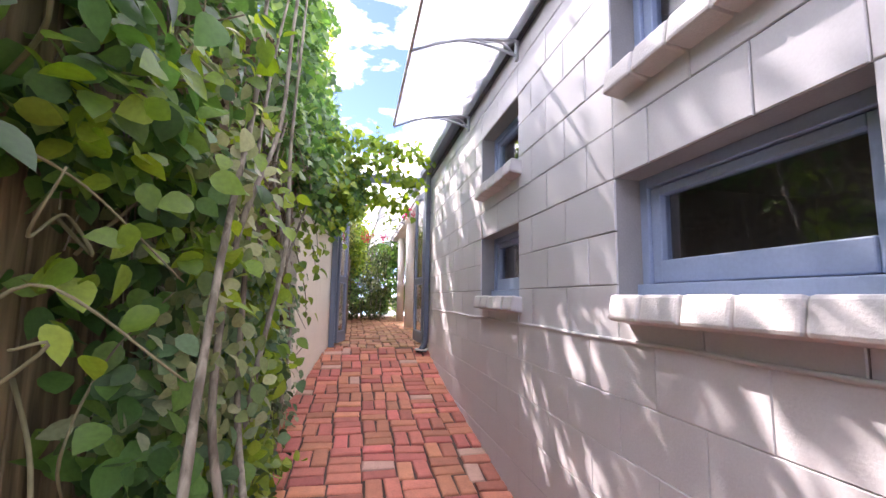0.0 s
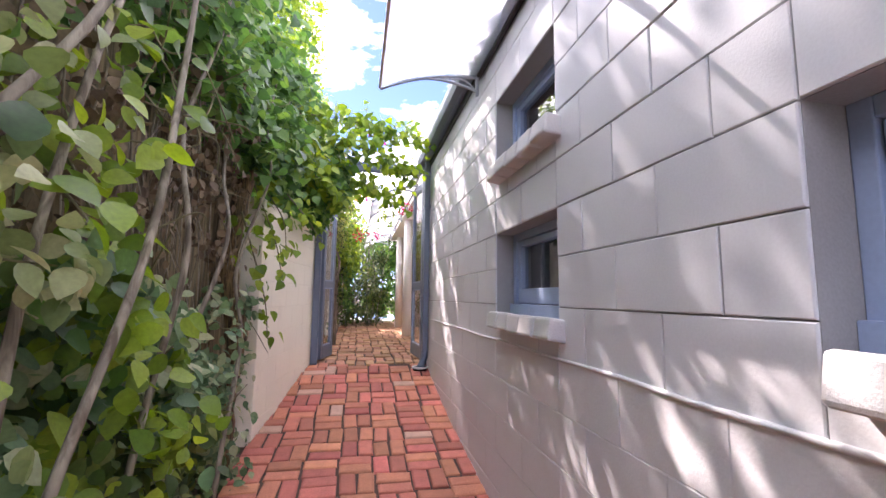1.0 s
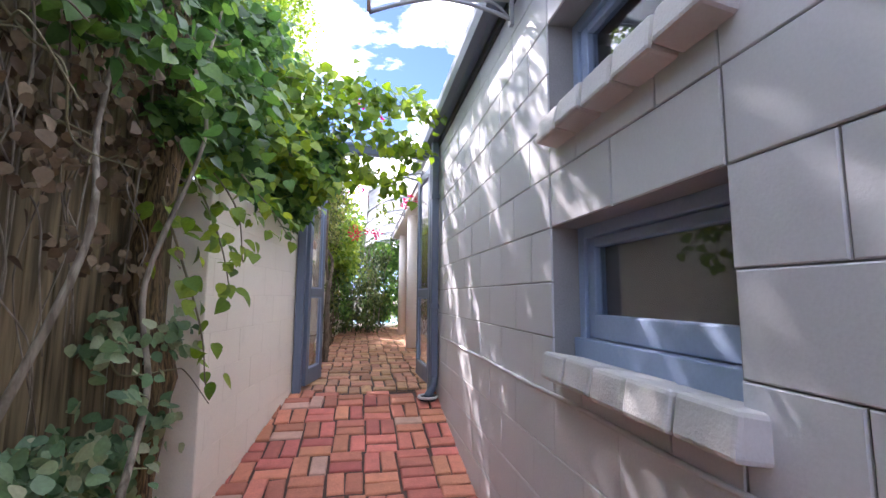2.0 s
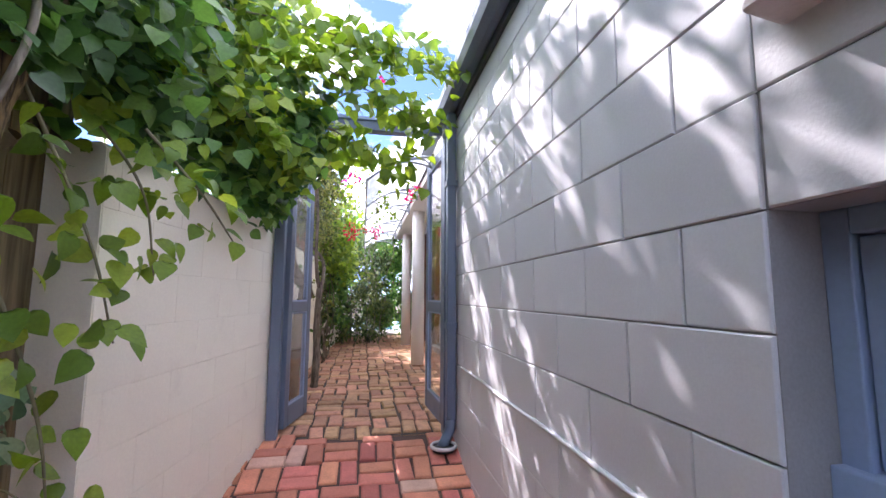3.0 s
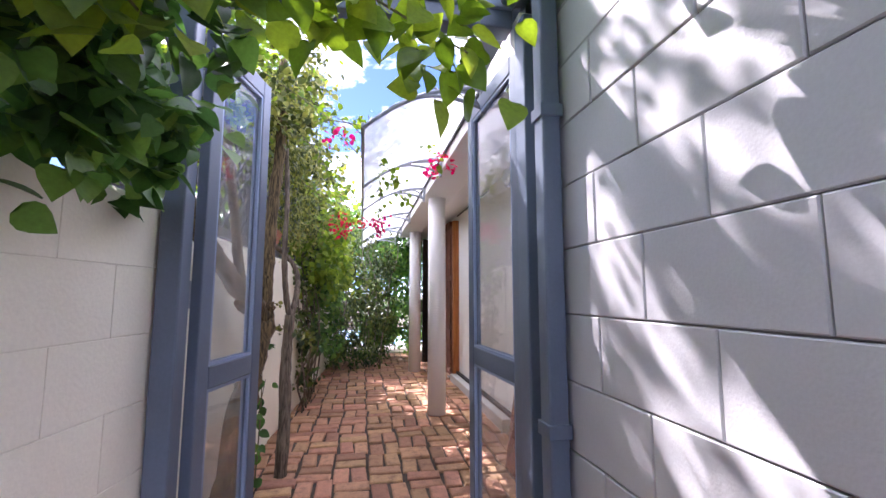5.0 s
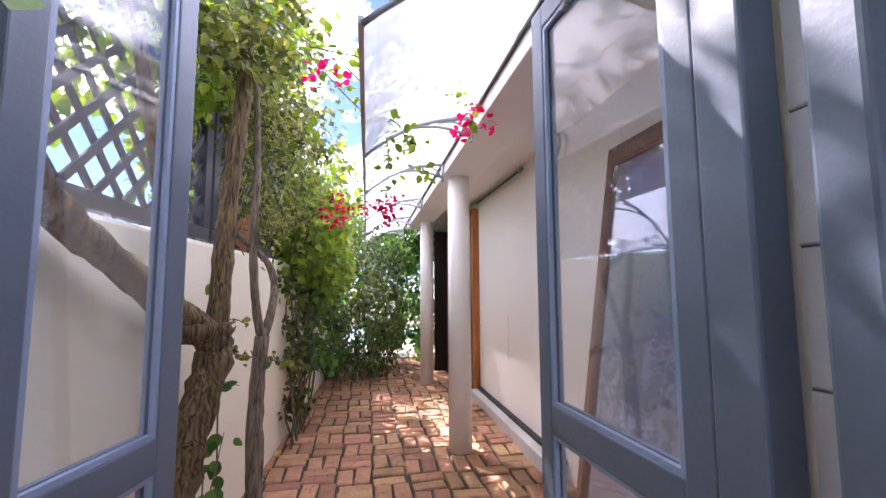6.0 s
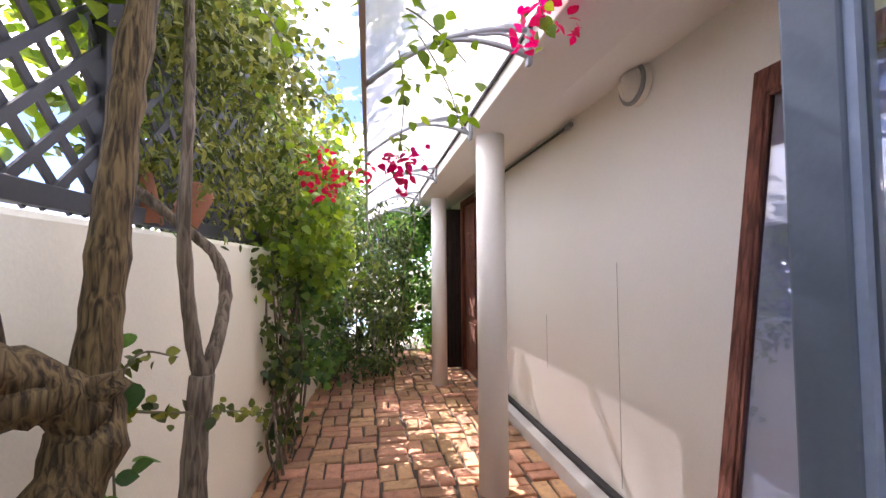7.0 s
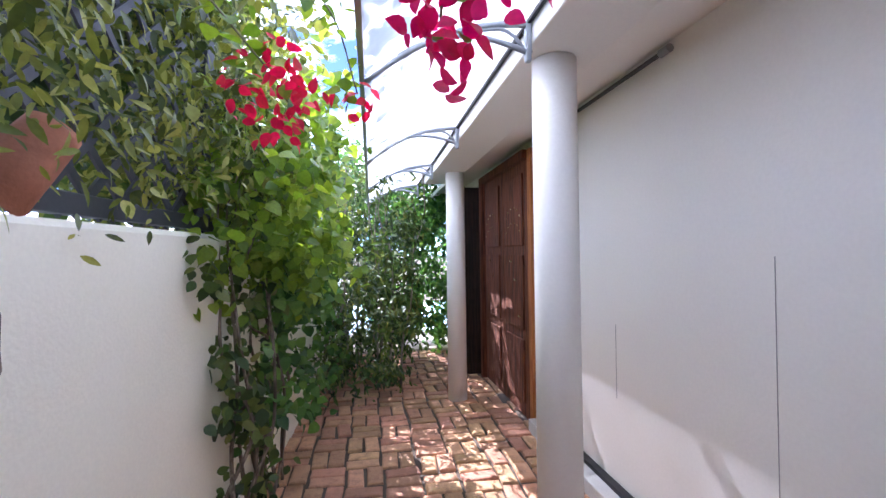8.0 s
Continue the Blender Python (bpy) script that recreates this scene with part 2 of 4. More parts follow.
M_BRASS = material("brass", (0.72, 0.58, 0.34), rough=0.25, metal=0.9, vary=0.08, scale=30, fine=120, bump=0.05)
M_BLACK = material("black_rubber", (0.015, 0.015, 0.017), rough=0.6, vary=0.1, scale=20)
M_TERRA = material("terracotta", (0.40, 0.16, 0.09), rough=0.85, vary=0.15, scale=9, fine=80, bump=0.4)
# near-black room colour: the shade indoors is painted in
M_ROOM_SHADE = material("room_shade", (0.06, 0.05, 0.045), rough=0.9, vary=0.2, scale=3)
M_LAMP = material("frosted_lamp_glass", (0.72, 0.71, 0.68), rough=0.3, vary=0.04, scale=20, bump=0.05)
M_STONE = material("sill_stone", (0.52, 0.51, 0.49), rough=0.7, vary=0.1, scale=10, fine=90, bump=0.4)
M_PAVE = material("pale_pool_paving", (0.62, 0.52, 0.42), rough=0.8, vary=0.1, scale=3, fine=50)
M_POOL = material("pool_water", (0.10, 0.42, 0.55), rough=0.05, vary=0.2, scale=6, fine=20, bump=0.3)
M_GLASS = glass_material("clear_glass", (0.99, 1.0, 1.0), 0.06, 0.05)
M_DOORGLASS = glass_material("door_glass", (0.72, 0.80, 1.0), 0.20, 0.03)
M_WINGLASS = glass_material("window_glass", (0.8, 0.82, 0.84), 0.06, 0.015)
M_POLY_CLEAR = glass_material("clear_sheet", (0.95, 0.97, 0.98), 0.03, 0.45)
M_POLY = glass_material("clear_polycarbonate", (0.93, 0.95, 0.97), 0.04, 0.62)


# ---- building helpers ----
def box(bm, lo, hi, bevel=0.0, m=None):
    made = bmesh.ops.create_cube(bm, size=1)["verts"]
    size = [b - a for a, b in zip(lo, hi)]
    mid = [(a + b) / 2 for a, b in zip(lo, hi)]
    bmesh.ops.transform(bm, matrix=Matrix.Translation(mid) @ Matrix.Diagonal((*size, 1)), verts=made)
    if bevel:
        edges = list({e for v in made for e in v.link_edges})
        out = bmesh.ops.bevel(bm, geom=edges, offset=bevel, segments=2, affect="EDGES", profile=0.5)
        made = list({v for f in out["faces"] for v in f.verts} | {v for v in made if v.is_valid})
    if m is not None:
        bmesh.ops.transform(bm, matrix=m, verts=[v for v in made if v.is_valid])
    return bm


def boxes(*spans, bevel=0.0):
    bm = bmesh.new()
    for lo, hi in spans:
        box(bm, lo, hi, bevel)
    return bm


def cylinder(p, q, r, r2=None, sides=20):
    bm = bmesh.new()
    p, q = Vector(p), Vector(q)
    turn = (q - p).to_track_quat("Z", "Y").to_matrix().to_4x4()
    bmesh.ops.create_cone(bm, cap_ends=True, segments=sides, radius1=r, radius2=r if r2 is None else r2, depth=(q - p).length,
                          matrix=Matrix.Translation((p + q) / 2) @ turn)
    return bm


def smooth_line(points, steps=6):
    """A Catmull-Rom line through points."""
    pts = [Vector(p) for p in points]
    pts = [2 * pts[0] - pts[1]] + pts + [2 * pts[-1] - pts[-2]]
    out = []
    for i in range(1, len(pts) - 2):
        a, b, c, d = pts[i - 1:i + 3]
        for k in range(steps):
            t = k / steps
            out.append(0.5 * (2 * b + (c - a) * t + (2 * a - 5 * b + 4 * c - d) * t * t + (3 * b - a - 3 * c + d) * t ** 3))
    out.append(pts[-2])
    return out


def tube(bm, points, r0, r1, sides=8, knobs=0.0, seed=0):
    """A tapered tube along a line, with knobs as on bark, added to bm."""
    rnd = random.Random(seed)
    rings = []
    n = len(points)
    for i, p in enumerate(points):
        way = (points[min(i + 1, n - 1)] - points[max(i - 1, 0)]).normalized()
        side = way.cross(Vector((0.31, 0.95, 0.1))).normalized()
        up = way.cross(side)
        r = r0 + (r1 - r0) * i / (n - 1)
        r *= 1 + knobs * rnd.uniform(-0.5, 1)
        ring = []
        for k in range(sides):
            a = 2 * math.pi * k / sides
            rr = r * (1 + knobs * 0.6 * rnd.uniform(-1, 1))
            ring.append(bm.verts.new(p + side * math.cos(a) * rr + up * math.sin(a) * rr))
        rings.append(ring)
    for a, b in zip(rings, rings[1:]):
        for k in range(sides):
            f = bm.faces.new((a[k], a[(k + 1) % sides], b[(k + 1) % sides], b[k]))
            f.smooth = True
    bm.faces.new(rings[0][::-1])
    bm.faces.new(rings[-1])
    return bm


def link(name, bm, mat, smooth=False):
    me = bpy.data.meshes.new(name)
    bmesh.ops.recalc_face_normals(bm, faces=bm.faces)
    if smooth:
        for f in bm.faces:
            f.smooth = True
    bm.to_mesh(me)
    bm.free()
    me.materials.append(mat)
    return new(name, me)


def part(name, bm, mat, parent, label="", smooth=False):
    ob = link(name, bm, mat, smooth)
    ob.parent = parent
    if label:
        ob["label"] = label
    return ob


def thing(name, label, category, group="", at=(0, 0, 0), kind=""):
    ob = new(name)
    ob.location = at
    return tagged(ob, label, category, group, kind)


def raw(name, verts, faces, mat, parent=None, smooth=False):
    me = bpy.data.meshes.new(name)
    me.from_pydata(verts, [], faces)
    me.materials.append(mat)
    if smooth:
        me.shade_smooth()
    ob = new(name, me)
    if parent:
        ob.parent = parent
    return ob


# outline of one leaf, half by half: along, across
LEAF_OVAL = ((0.0, 0.0), (0.10, 0.21), (0.30, 0.36), (0.52, 0.37), (0.78, 0.22), (1.0, 0.0))
LEAF_IVY = ((0.0, 0.0), (-0.09, 0.20), (0.06, 0.40), (0.28, 0.46), (0.54, 0.36), (0.80, 0.17), (1.0, 0.0))
LEAF_THIN = ((0.0, 0.0), (0.2, 0.12), (0.5, 0.16), (0.8, 0.09), (1.0, 0.0))


def leaves(name, places, size, mat, parent, shape=LEAF_OVAL, facing=(0.5, 0, 0.7), spread=0.7, droop=0.5, seed=1):
    """One mesh of many folded leaves at places, turned mostly towards facing, with their tips hanging."""
    rng = np.random.default_rng(seed)
    n = len(places)
    places = np.asarray(places)
    nor = np.asarray(facing) + rng.normal(0, spread, (n, 3))
    nor /= np.linalg.norm(nor, axis=1, keepdims=True)
    along = rng.normal(0, 1, (n, 3)) + np.array((0, 0, -droop * 1.6))
    along -= nor * (along * nor).sum(1, keepdims=True)
    along /= np.linalg.norm(along, axis=1, keepdims=True)
    across = np.cross(nor, along)
    s = rng.uniform(size[0], size[1], (n, 1))
    rows = []
    h = len(shape)
    bend = rng.uniform(0.05, 0.3, (n, 1))
    for k, (u, w) in enumerate(shape):
        rows.append(places + along * s * u + nor * s * (-bend * u * u))
    sides = []
    for sign in (1, -1):
        for k in range(1, h - 1):
            u, w = shape[k]
            sides.append(places + along * s * u + across * s * w * sign + nor * s * (0.22 * w - bend * u * u))
    allv = np.stack(rows + sides, 1)
    per = allv.shape[1]
    faces = []
    for sign in (0, 1):
        off = h + sign * (h - 2) - 1
        for k in range(h - 1):
            a, b = k, k + 1
            c, d = (off + k if k > 0 else None), (off + k + 1 if k + 1 < h - 1 else None)
            f = [a, b] + ([d] if d is not None else []) + ([c] if c is not None else [])
            faces.append(f if sign == 0 else f[::-1])
    base = np.arange(n)[:, None] * per
    out = []
    for f in faces:
        out.extend((base + np.array(f)[None, :]).tolist())
    ob = raw(name, allv.reshape(-1, 3).tolist(), out, mat, parent, True)
    ob["kind"] = "stuff"
    return ob


def cloud_points(n, lo, hi, clumps, radius, seed, hang=1.0):
    """Places in clumps inside a span, thinned at its edges so that gaps and an uneven outline stay."""
    rng = np.random.default_rng(seed)
    lo, hi = np.asarray(lo, float), np.asarray(hi, float)
    centres = rng.uniform(lo, hi, (clumps, 3))
    weight = rng.uniform(0.3, 1.6, clumps)
    pick = rng.choice(clumps, n, p=weight / weight.sum())
    r = radius * rng.uniform(0.5, 1.3, clumps)[pick][:, None]
    p = centres[pick] + rng.normal(0, 0.5, (n, 3)) * r * np.array((1, 1, hang))
    return p


def line_points(lines, per_metre, scatter, seed):
    """Places strewn along lines."""
    rng = np.random.default_rng(seed)
    out = []
    for line in lines:
        for a, b in zip(line, line[1:]):
            k = rng.poisson((b - a).length * per_metre)
            for _ in range(k):
                t = rng.uniform()
                out.append(np.array(a + (b - a) * t) + rng.normal(0, scatter, 3))
    return np.array(out)


def ground_height(y):
    """The path climbs to the gate and then runs nearly level."""
    ys = (-40.0, -6.0, 0.0, 2.5, 4.4, 5.0, 5.85, 6.6, 8.6, 9.5, 12.0, 60.0)
    zs = (-1.6, -1.45, -0.76, -0.47, -0.235, -0.13, 0.05, 0.10, 0.14, 0.15, 0.13, 0.13)
    return float(np.interp(y, ys, zs))


# ---- the setting ----
def ground():
    ys = [-60, -40, -12, -6, -3, 0, 2.5, 4.4, 5.0, 5.85, 6.6, 8.6, 9.5, 12, 20, 60, 300]
    verts, faces = [], []
    for y in ys:
        for x in (-300, -0.62, 1.9, 300):
            verts.append((x, y, ground_height(y) - 0.035))
    for j in range(len(ys) - 1):
        for i in range(3):
            a = j * 4 + i
            faces.append((a, a + 1, a + 5, a + 4))
    return tagged(raw("ground", verts, faces, M_SOIL), "dark garden soil under and beside the brick path", "ground", kind="structure")


ground()

WALL_X = 1.01
PLINTH_Z, COURSE, BLOCK = 0.60, 0.2125, 0.41
WALL_TOP, WALL_START, WALL_END = 2.5125, -3.0, 5.93
# openings in the block wall: y from, y to, z from, z to
OPENINGS = [(0.62, 1.495, 0.74, 1.2375), (2.525, 3.345, 0.74, 1.2375), (0.62, 1.495, 1.615, 2.0875), (2.525, 3.345, 1.61, 2.0875)]


def less(rects, hole):
    """Rectangles (y0, y1, z0, z1) with a hole cut out of them."""
    out = []
    for y0, y1, z0, z1 in rects:
        a, b, c, d = max(y0, hole[0]), min(y1, hole[1]), max(z0, hole[2]), min(z1, hole[3])
        if a >= b or c >= d:
            out.append((y0, y1, z0, z1))
            continue
        if y0 < a:
            out.append((y0, a, z0, z1))
        if b < y1:
            out.append((b, y1, z0, z1))
        if z0 < c:
            out.append((a, b, z0, c))
        if d < z1:
            out.append((a, b, d, z1))
    return out


def block_wall():
    spans = [(WALL_START, WALL_END, -1.6, WALL_TOP)]
    for hole in OPENINGS:
        spans = less(spans, hole)
    core = tagged(link("wall_east", boxes(*[((WALL_X, y0, z0), (WALL_X + 0.22, y1, z1)) for y0, y1, z0, z1 in spans]), M_JOINT),
                  "off-white painted concrete block wall with small windows", "wall", kind="structure")
    return core


def block_piece(parent, y0, y1, z0, z1, proud, mat, rnd):
    g = 0.0022
    b = 0.003
    x = WALL_X - proud - rnd.uniform(0, 0.0025)
    ya, yb, za, zb = y0 + g, y1 - g, z0 + g, z1 - g
    verts = [(WALL_X + 0.002, ya, za), (WALL_X + 0.002, yb, za), (WALL_X + 0.002, yb, zb), (WALL_X + 0.002, ya, zb),
             (x + b, ya, za), (x + b, yb, za), (x + b, yb, zb), (x + b, ya, zb),
             (x, ya + b, za + b), (x, yb - b, za + b), (x, yb - b, zb - b), (x, ya + b, zb - b)]
    faces = [(8, 11, 10, 9)]
    for k in range(4):
        n = (k + 1) % 4
        faces += [(k, k + 4, n + 4, n), (k + 4, k + 8, n + 8, n + 4)]
    return raw("block", verts, faces, mat, parent)


def block_pieces(wall):
    rnd = random.Random(4)
    z, row = PLINTH_Z, 0
    while z < WALL_TOP - 0.01:
        y = 4.365 + (0.0 if row % 2 == 0 else BLOCK / 2) - BLOCK * 20
        while y < WALL_END:
            y0, y1 = max(y, WALL_START), min(y + BLOCK, WALL_END)
            y += BLOCK
            if y1 - y0 < 0.03:
                continue
            rects = [(y0, y1, z, min(z + COURSE, WALL_TOP))]
            for hole in OPENINGS:
                rects = less(rects, hole)
            for r in rects:
                if r[1] - r[0] > 0.02 and r[3] - r[2] > 0.02:
                    block_piece(wall, *r, 0.007, M_BLOCK, rnd)
        z, row = z + COURSE, row + 1
    # the plinth below, a little proud, its joints painted nearly full
    z, row = PLINTH_Z, 1
    while z > -1.3:
        y = 4.365 + (0.0 if row % 2 == 0 else BLOCK / 2) - BLOCK * 20
        while y < WALL_END:
            y0, y1 = max(y, WALL_START), min(y + BLOCK, WALL_END)
            y += BLOCK
            if y1 - y0 > 0.03 and z - 0.02 > ground_height(y1) - 0.1:
                block_piece(wall, y0 - 0.002, y1 + 0.002, z - COURSE - 0.002, z + 0.001, 0.012, M_PLINTH, rnd)
        z, row = z - COURSE, row + 1


east = block_wall()


def plinth_bead():
    pts = [Vector((WALL_X - 0.012, WALL_START + i * 0.3, PLINTH_Z + 0.004 * math.sin(i * 1.9))) for i in range(30) if WALL_START + i * 0.3 < WALL_END]
    ob = link("trim", tube(bmesh.new(), pts, 0.009, 0.009, 6, 0.08, 3), M_PLINTH)
    return tagged(ob, "rough mortar lip along the top of the plinth", "trim", kind="structure")


plinth_bead()


def window(number, y0, y1, z0, z1):
    """A painted timber awning window set back in the wall, with a sill of painted bricks."""
    w = thing(f"window_{number}", "pale grey-blue painted timber window with dark glass", "window", kind="structure")
    xf = WALL_X + 0.105
    f = 0.045
    part("window_frame", boxes(((xf, y0, z0 + 0.03), (xf + 0.08, y0 + f, z1)), ((xf, y1 - f, z0 + 0.03), (xf + 0.08, y1, z1)),
                               ((xf, y0 + f, z1 - f), (xf + 0.08, y1 - f, z1)), ((xf - 0.025, y0, z0), (xf + 0.08, y1, z0 + 0.075)), bevel=0.004), M_BLUE_LIGHT, w)
    s, g = 0.05, 0.004
    a0, a1, b0, b1 = y0 + f + g, y1 - f - g, z0 + 0.075 + g, z1 - f - g
    sash = part("sash", boxes(((xf + 0.012, a0, b0), (xf + 0.06, a0 + s, b1)), ((xf + 0.012, a1 - s, b0), (xf + 0.06, a1, b1)),
                              ((xf + 0.012, a0 + s, b1 - 0.035), (xf + 0.06, a1 - s, b1)), ((xf + 0.006, a0 + s, b0), (xf + 0.06, a1 - s, b0 + 0.085)), bevel=0.005), M_BLUE_LIGHT, w)
    pane = part("pane", boxes(((xf + 0.035, a0 + s - 0.01, b0 + 0.075), (xf + 0.039, a1 - s + 0.01, b1 - 0.025))), M_WINGLASS, sash, "dark reflecting glass pane")
    pane.visible_shadow = False
    part("reveal", boxes(((WALL_X + 0.1845, y0 - 0.001, z0), (WALL_X + 0.22, y0 + 0.03, z1))), M_BLOCK, w)
    # the painted bricks of the sill, sloping outwards
    n = 5
    step = (y1 - y0 + 0.01) / n
    for k in range(n):
        bm = bmesh.new()
        jit = random.Random(number * 10 + k)
        box(bm, (-0.115, 0.003, -0.05), (0.115, step - 0.003, 0.045), 0.012)
        bmesh.ops.transform(bm, matrix=pose(WALL_X + 0.03 + jit.uniform(-0.004, 0.004), y0 - 0.062 + k * step, z0 - 0.03, 0, 9 + jit.uniform(-1.5, 1.5), 0), verts=bm.verts)
        part("sill_brick", bm, M_SILL, w)
    # the room behind, a plain box with its dimness put into the colour
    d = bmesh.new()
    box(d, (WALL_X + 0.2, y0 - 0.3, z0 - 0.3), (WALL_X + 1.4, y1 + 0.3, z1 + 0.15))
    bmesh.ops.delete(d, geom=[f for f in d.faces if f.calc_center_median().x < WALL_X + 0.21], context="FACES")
    part("room", d, M_ROOM_SHADE, w, "room box behind the glass, coloured dark brown for indoor shade")
    return w


for i, hole in enumerate(OPENINGS):
    window(i + 1, *hole)


def eaves():
    e = thing("gutter", "dark grey-blue metal gutter under the eaves", "gutter")
    bm = bmesh.new()
    prof = ((0.0, 0.10), (0.0, 0.0), (-0.05, -0.012), (-0.10, 0.0), (-0.118, 0.05), (-0.118, 0.105), (-0.108, 0.105), (-0.106, 0.05), (-0.092, 0.012), (-0.01, 0.012), (-0.01, 0.10))
    ends = []
    for y in (WALL_START, WALL_END + 0.12):
        ends.append([bm.verts.new((WALL_X - 0.032 + px, y, WALL_TOP - 0.03 + pz)) for px, pz in prof])
    n = len(prof)
    for k in range(n):
        bm.faces.new((ends[0][k], ends[0][(k + 1) % n], ends[1][(k + 1) % n], ends[1][k]))
    bm.faces.new(ends[0]), bm.faces.new(ends[1][::-1])
    part("channel", bm, M_BLUE, e)
    part("fascia", boxes(((WALL_X - 0.03, WALL_START, WALL_TOP - 0.075), (WALL_X - 0.008, WALL_END + 0.1, WALL_TOP + 0.11)), bevel=0.003), M_DARK, e, "dark painted fascia board")
    bm = bmesh.new()
    for k in range(60):
        y = WALL_START + k * 0.155
        va = [bm.verts.new((x, y + dy, WALL_TOP + 0.10 + 0.14 * (x - WALL_X + 0.08) + dz)) for dy, dz in ((0, 0), (0.0775, 0.018)) for x in (WALL_X - 0.09, WALL_X + 5)]
        vb = [bm.verts.new((x, y + 0.155, WALL_TOP + 0.10 + 0.14 * (x - WALL_X + 0.08))) for x in (WALL_X - 0.09, WALL_X + 5)]
        bm.faces.new((va[0], va[1], va[3], va[2])), bm.faces.new((va[2], va[3], vb[1], vb[0]))
    ob = link("roof_east", bm, M_METAL)
    tagged(ob, "grey corrugated metal roof above the block wall", "roof", kind="structure")


eaves()


# ---- the far wall on the same side, beyond the gate ----
FAR_X = 1.67
BEAM_X = 0.94


def far_side():
    for name, spans, label in (
            ("wall_porch", (((FAR_X, 6.0, -0.1), (FAR_X + 0.2, 10.30, 2.60)),), "smooth white rendered wall of the porch"),
            ("wall_porch_end", (((FAR_X, 10.302, 2.36), (FAR_X + 0.2, 14.0, 2.60)), ((FAR_X, 12.95, -0.1), (FAR_X + 0.2, 14.0, 2.358))), "white rendered wall over and beyond the timber door"),
            ("wall_return", (((WALL_X + 0.004, 5.932, -0.6), (FAR_X + 0.2, 5.996, 2.5)),), "white rendered return between the block wall and the porch")):
        tagged(link(name, boxes(*spans), M_WHITE), label, "wall", kind="structure")
    # sloping soffit
    bm = bmesh.new()
    a = [bm.verts.new(p) for p in ((BEAM_X + 0.29, 6.0, 2.335), (FAR_X + 0.1, 6.0, 2.48), (FAR_X + 0.1, 14.0, 2.48), (BEAM_X + 0.29, 14.0, 2.335))]
    b = [bm.verts.new(v.co + Vector((0, 0, 0.05))) for v in a]
    bm.faces.new(a), bm.faces.new(b[::-1])
    for k in range(4):
        bm.faces.new((a[k], a[(k + 1) % 4], b[(k + 1) % 4], b[k]))
    tagged(link("ceiling", bm, M_WHITE), "white sloping porch soffit", "ceiling", kind="structure")
    tagged(link("porch_beam", boxes(((BEAM_X, 6.0, 2.285), (BEAM_X + 0.30, 11.75, 2.44)), bevel=0.006), M_WHITE), "white painted beam along the porch edge", "beam", kind="structure")
    rb = bmesh.new()
    vs = [rb.verts.new(p) for p in ((BEAM_X - 0.05, 5.95, 2.56), (FAR_X + 4, 5.95, 3.2), (FAR_X + 4, 14, 3.2), (BEAM_X - 0.05, 14, 2.56))]
    vs2 = [rb.verts.new(v.co + Vector((0, 0, 0.03))) for v in vs]
    rb.faces.new(vs), rb.faces.new(vs2[::-1])
    for k in range(4):
        rb.faces.new((vs[k], vs[(k + 1) % 4], vs2[(k + 1) % 4], vs2[k]))
    tagged(link("roof_porch", rb, M_METAL), "grey metal roof over the porch", "roof", kind="structure")
    # stone sill along the wall's foot
    st = thing("threshold", "pale stone threshold with a dark track along the wall", "threshold")
    part("slab", boxes(((FAR_X - 0.13, 8.1, 0.05), (FAR_X - 0.004, 10.28, 0.235)), bevel=0.006), M_STONE, st)
    part("track", boxes(((FAR_X - 0.05, 8.1, 0.236), (FAR_X - 0.006, 10.28, 0.262))), M_BLACK, st, "dark metal track")


far_side()


def column(y, x, r=0.09):
    bm = cylinder((0, 0, 0), (0, 0, 2.284 - ground_height(y) - 0.002), r, r * 0.97, 28)
    for f in bm.faces:
        f.smooth = abs(f.normal.z) < 0.5
    ob = link("column", bm, M_WHITE)
    ob.location = (x, y, ground_height(y) + 0.002)
    return tagged(ob, "slim round white rendered porch column", "column", "porch columns")


column(8.72, BEAM_X + 0.14)
column(11.1, BEAM_X + 0.21)


for y, z0, z1 in ((8.33, 0.3, 1.5), (9.27, 0.72, 1.12)):
    tagged(link("trim", boxes(((FAR_X - 0.0015, y, z0), (FAR_X + 0.002, y + 0.003, z1))), M_JOINT), "hairline crack in the white render", "crack", kind="structure")


def wall_lamp():
    l = thing("wall_lamp", "round bulkhead lamp with a metal rim on the porch wall", "lamp", at=(FAR_X - 0.003, 8.10, 2.38))
    part("base", cylinder((0, 0, 0), (-0.03, 0, 0), 0.105, 0.10, 32), M_WHITE, l)
    dome = bmesh.new()
    bmesh.ops.create_uvsphere(dome, u_segments=24, v_segments=12, radius=0.085)
    bmesh.ops.transform(dome, matrix=Matrix.Translation((-0.032, 0, 0)) @ Matrix.Diagonal((0.65, 1, 1, 1)), verts=dome.verts)
    part("diffuser", dome, M_LAMP, l, "frosted glass diffuser", True)
    ring = [Vector((-0.036, 0.092 * math.cos(a), 0.092 * math.sin(a))) for a in np.linspace(0, 2 * math.pi, 33)]
    part("rim", tube(bmesh.new(), ring, 0.012, 0.012, 8), M_METAL, l, "grey metal rim", True)


wall_lamp()


def head_rail():
    r = thing("head_rail", "thin dark rail with an end cap along the wall head", "rail")
    part("bar", cylinder((FAR_X - 0.022, 8.82, 2.41), (FAR_X - 0.022, 10.28, 2.41), 0.011, None, 10), M_DARK, r)
    part("cap", cylinder((FAR_X - 0.022, 8.78, 2.41), (FAR_X - 0.022, 8.84, 2.41), 0.019, None, 12), M_METAL, r)


head_rail()


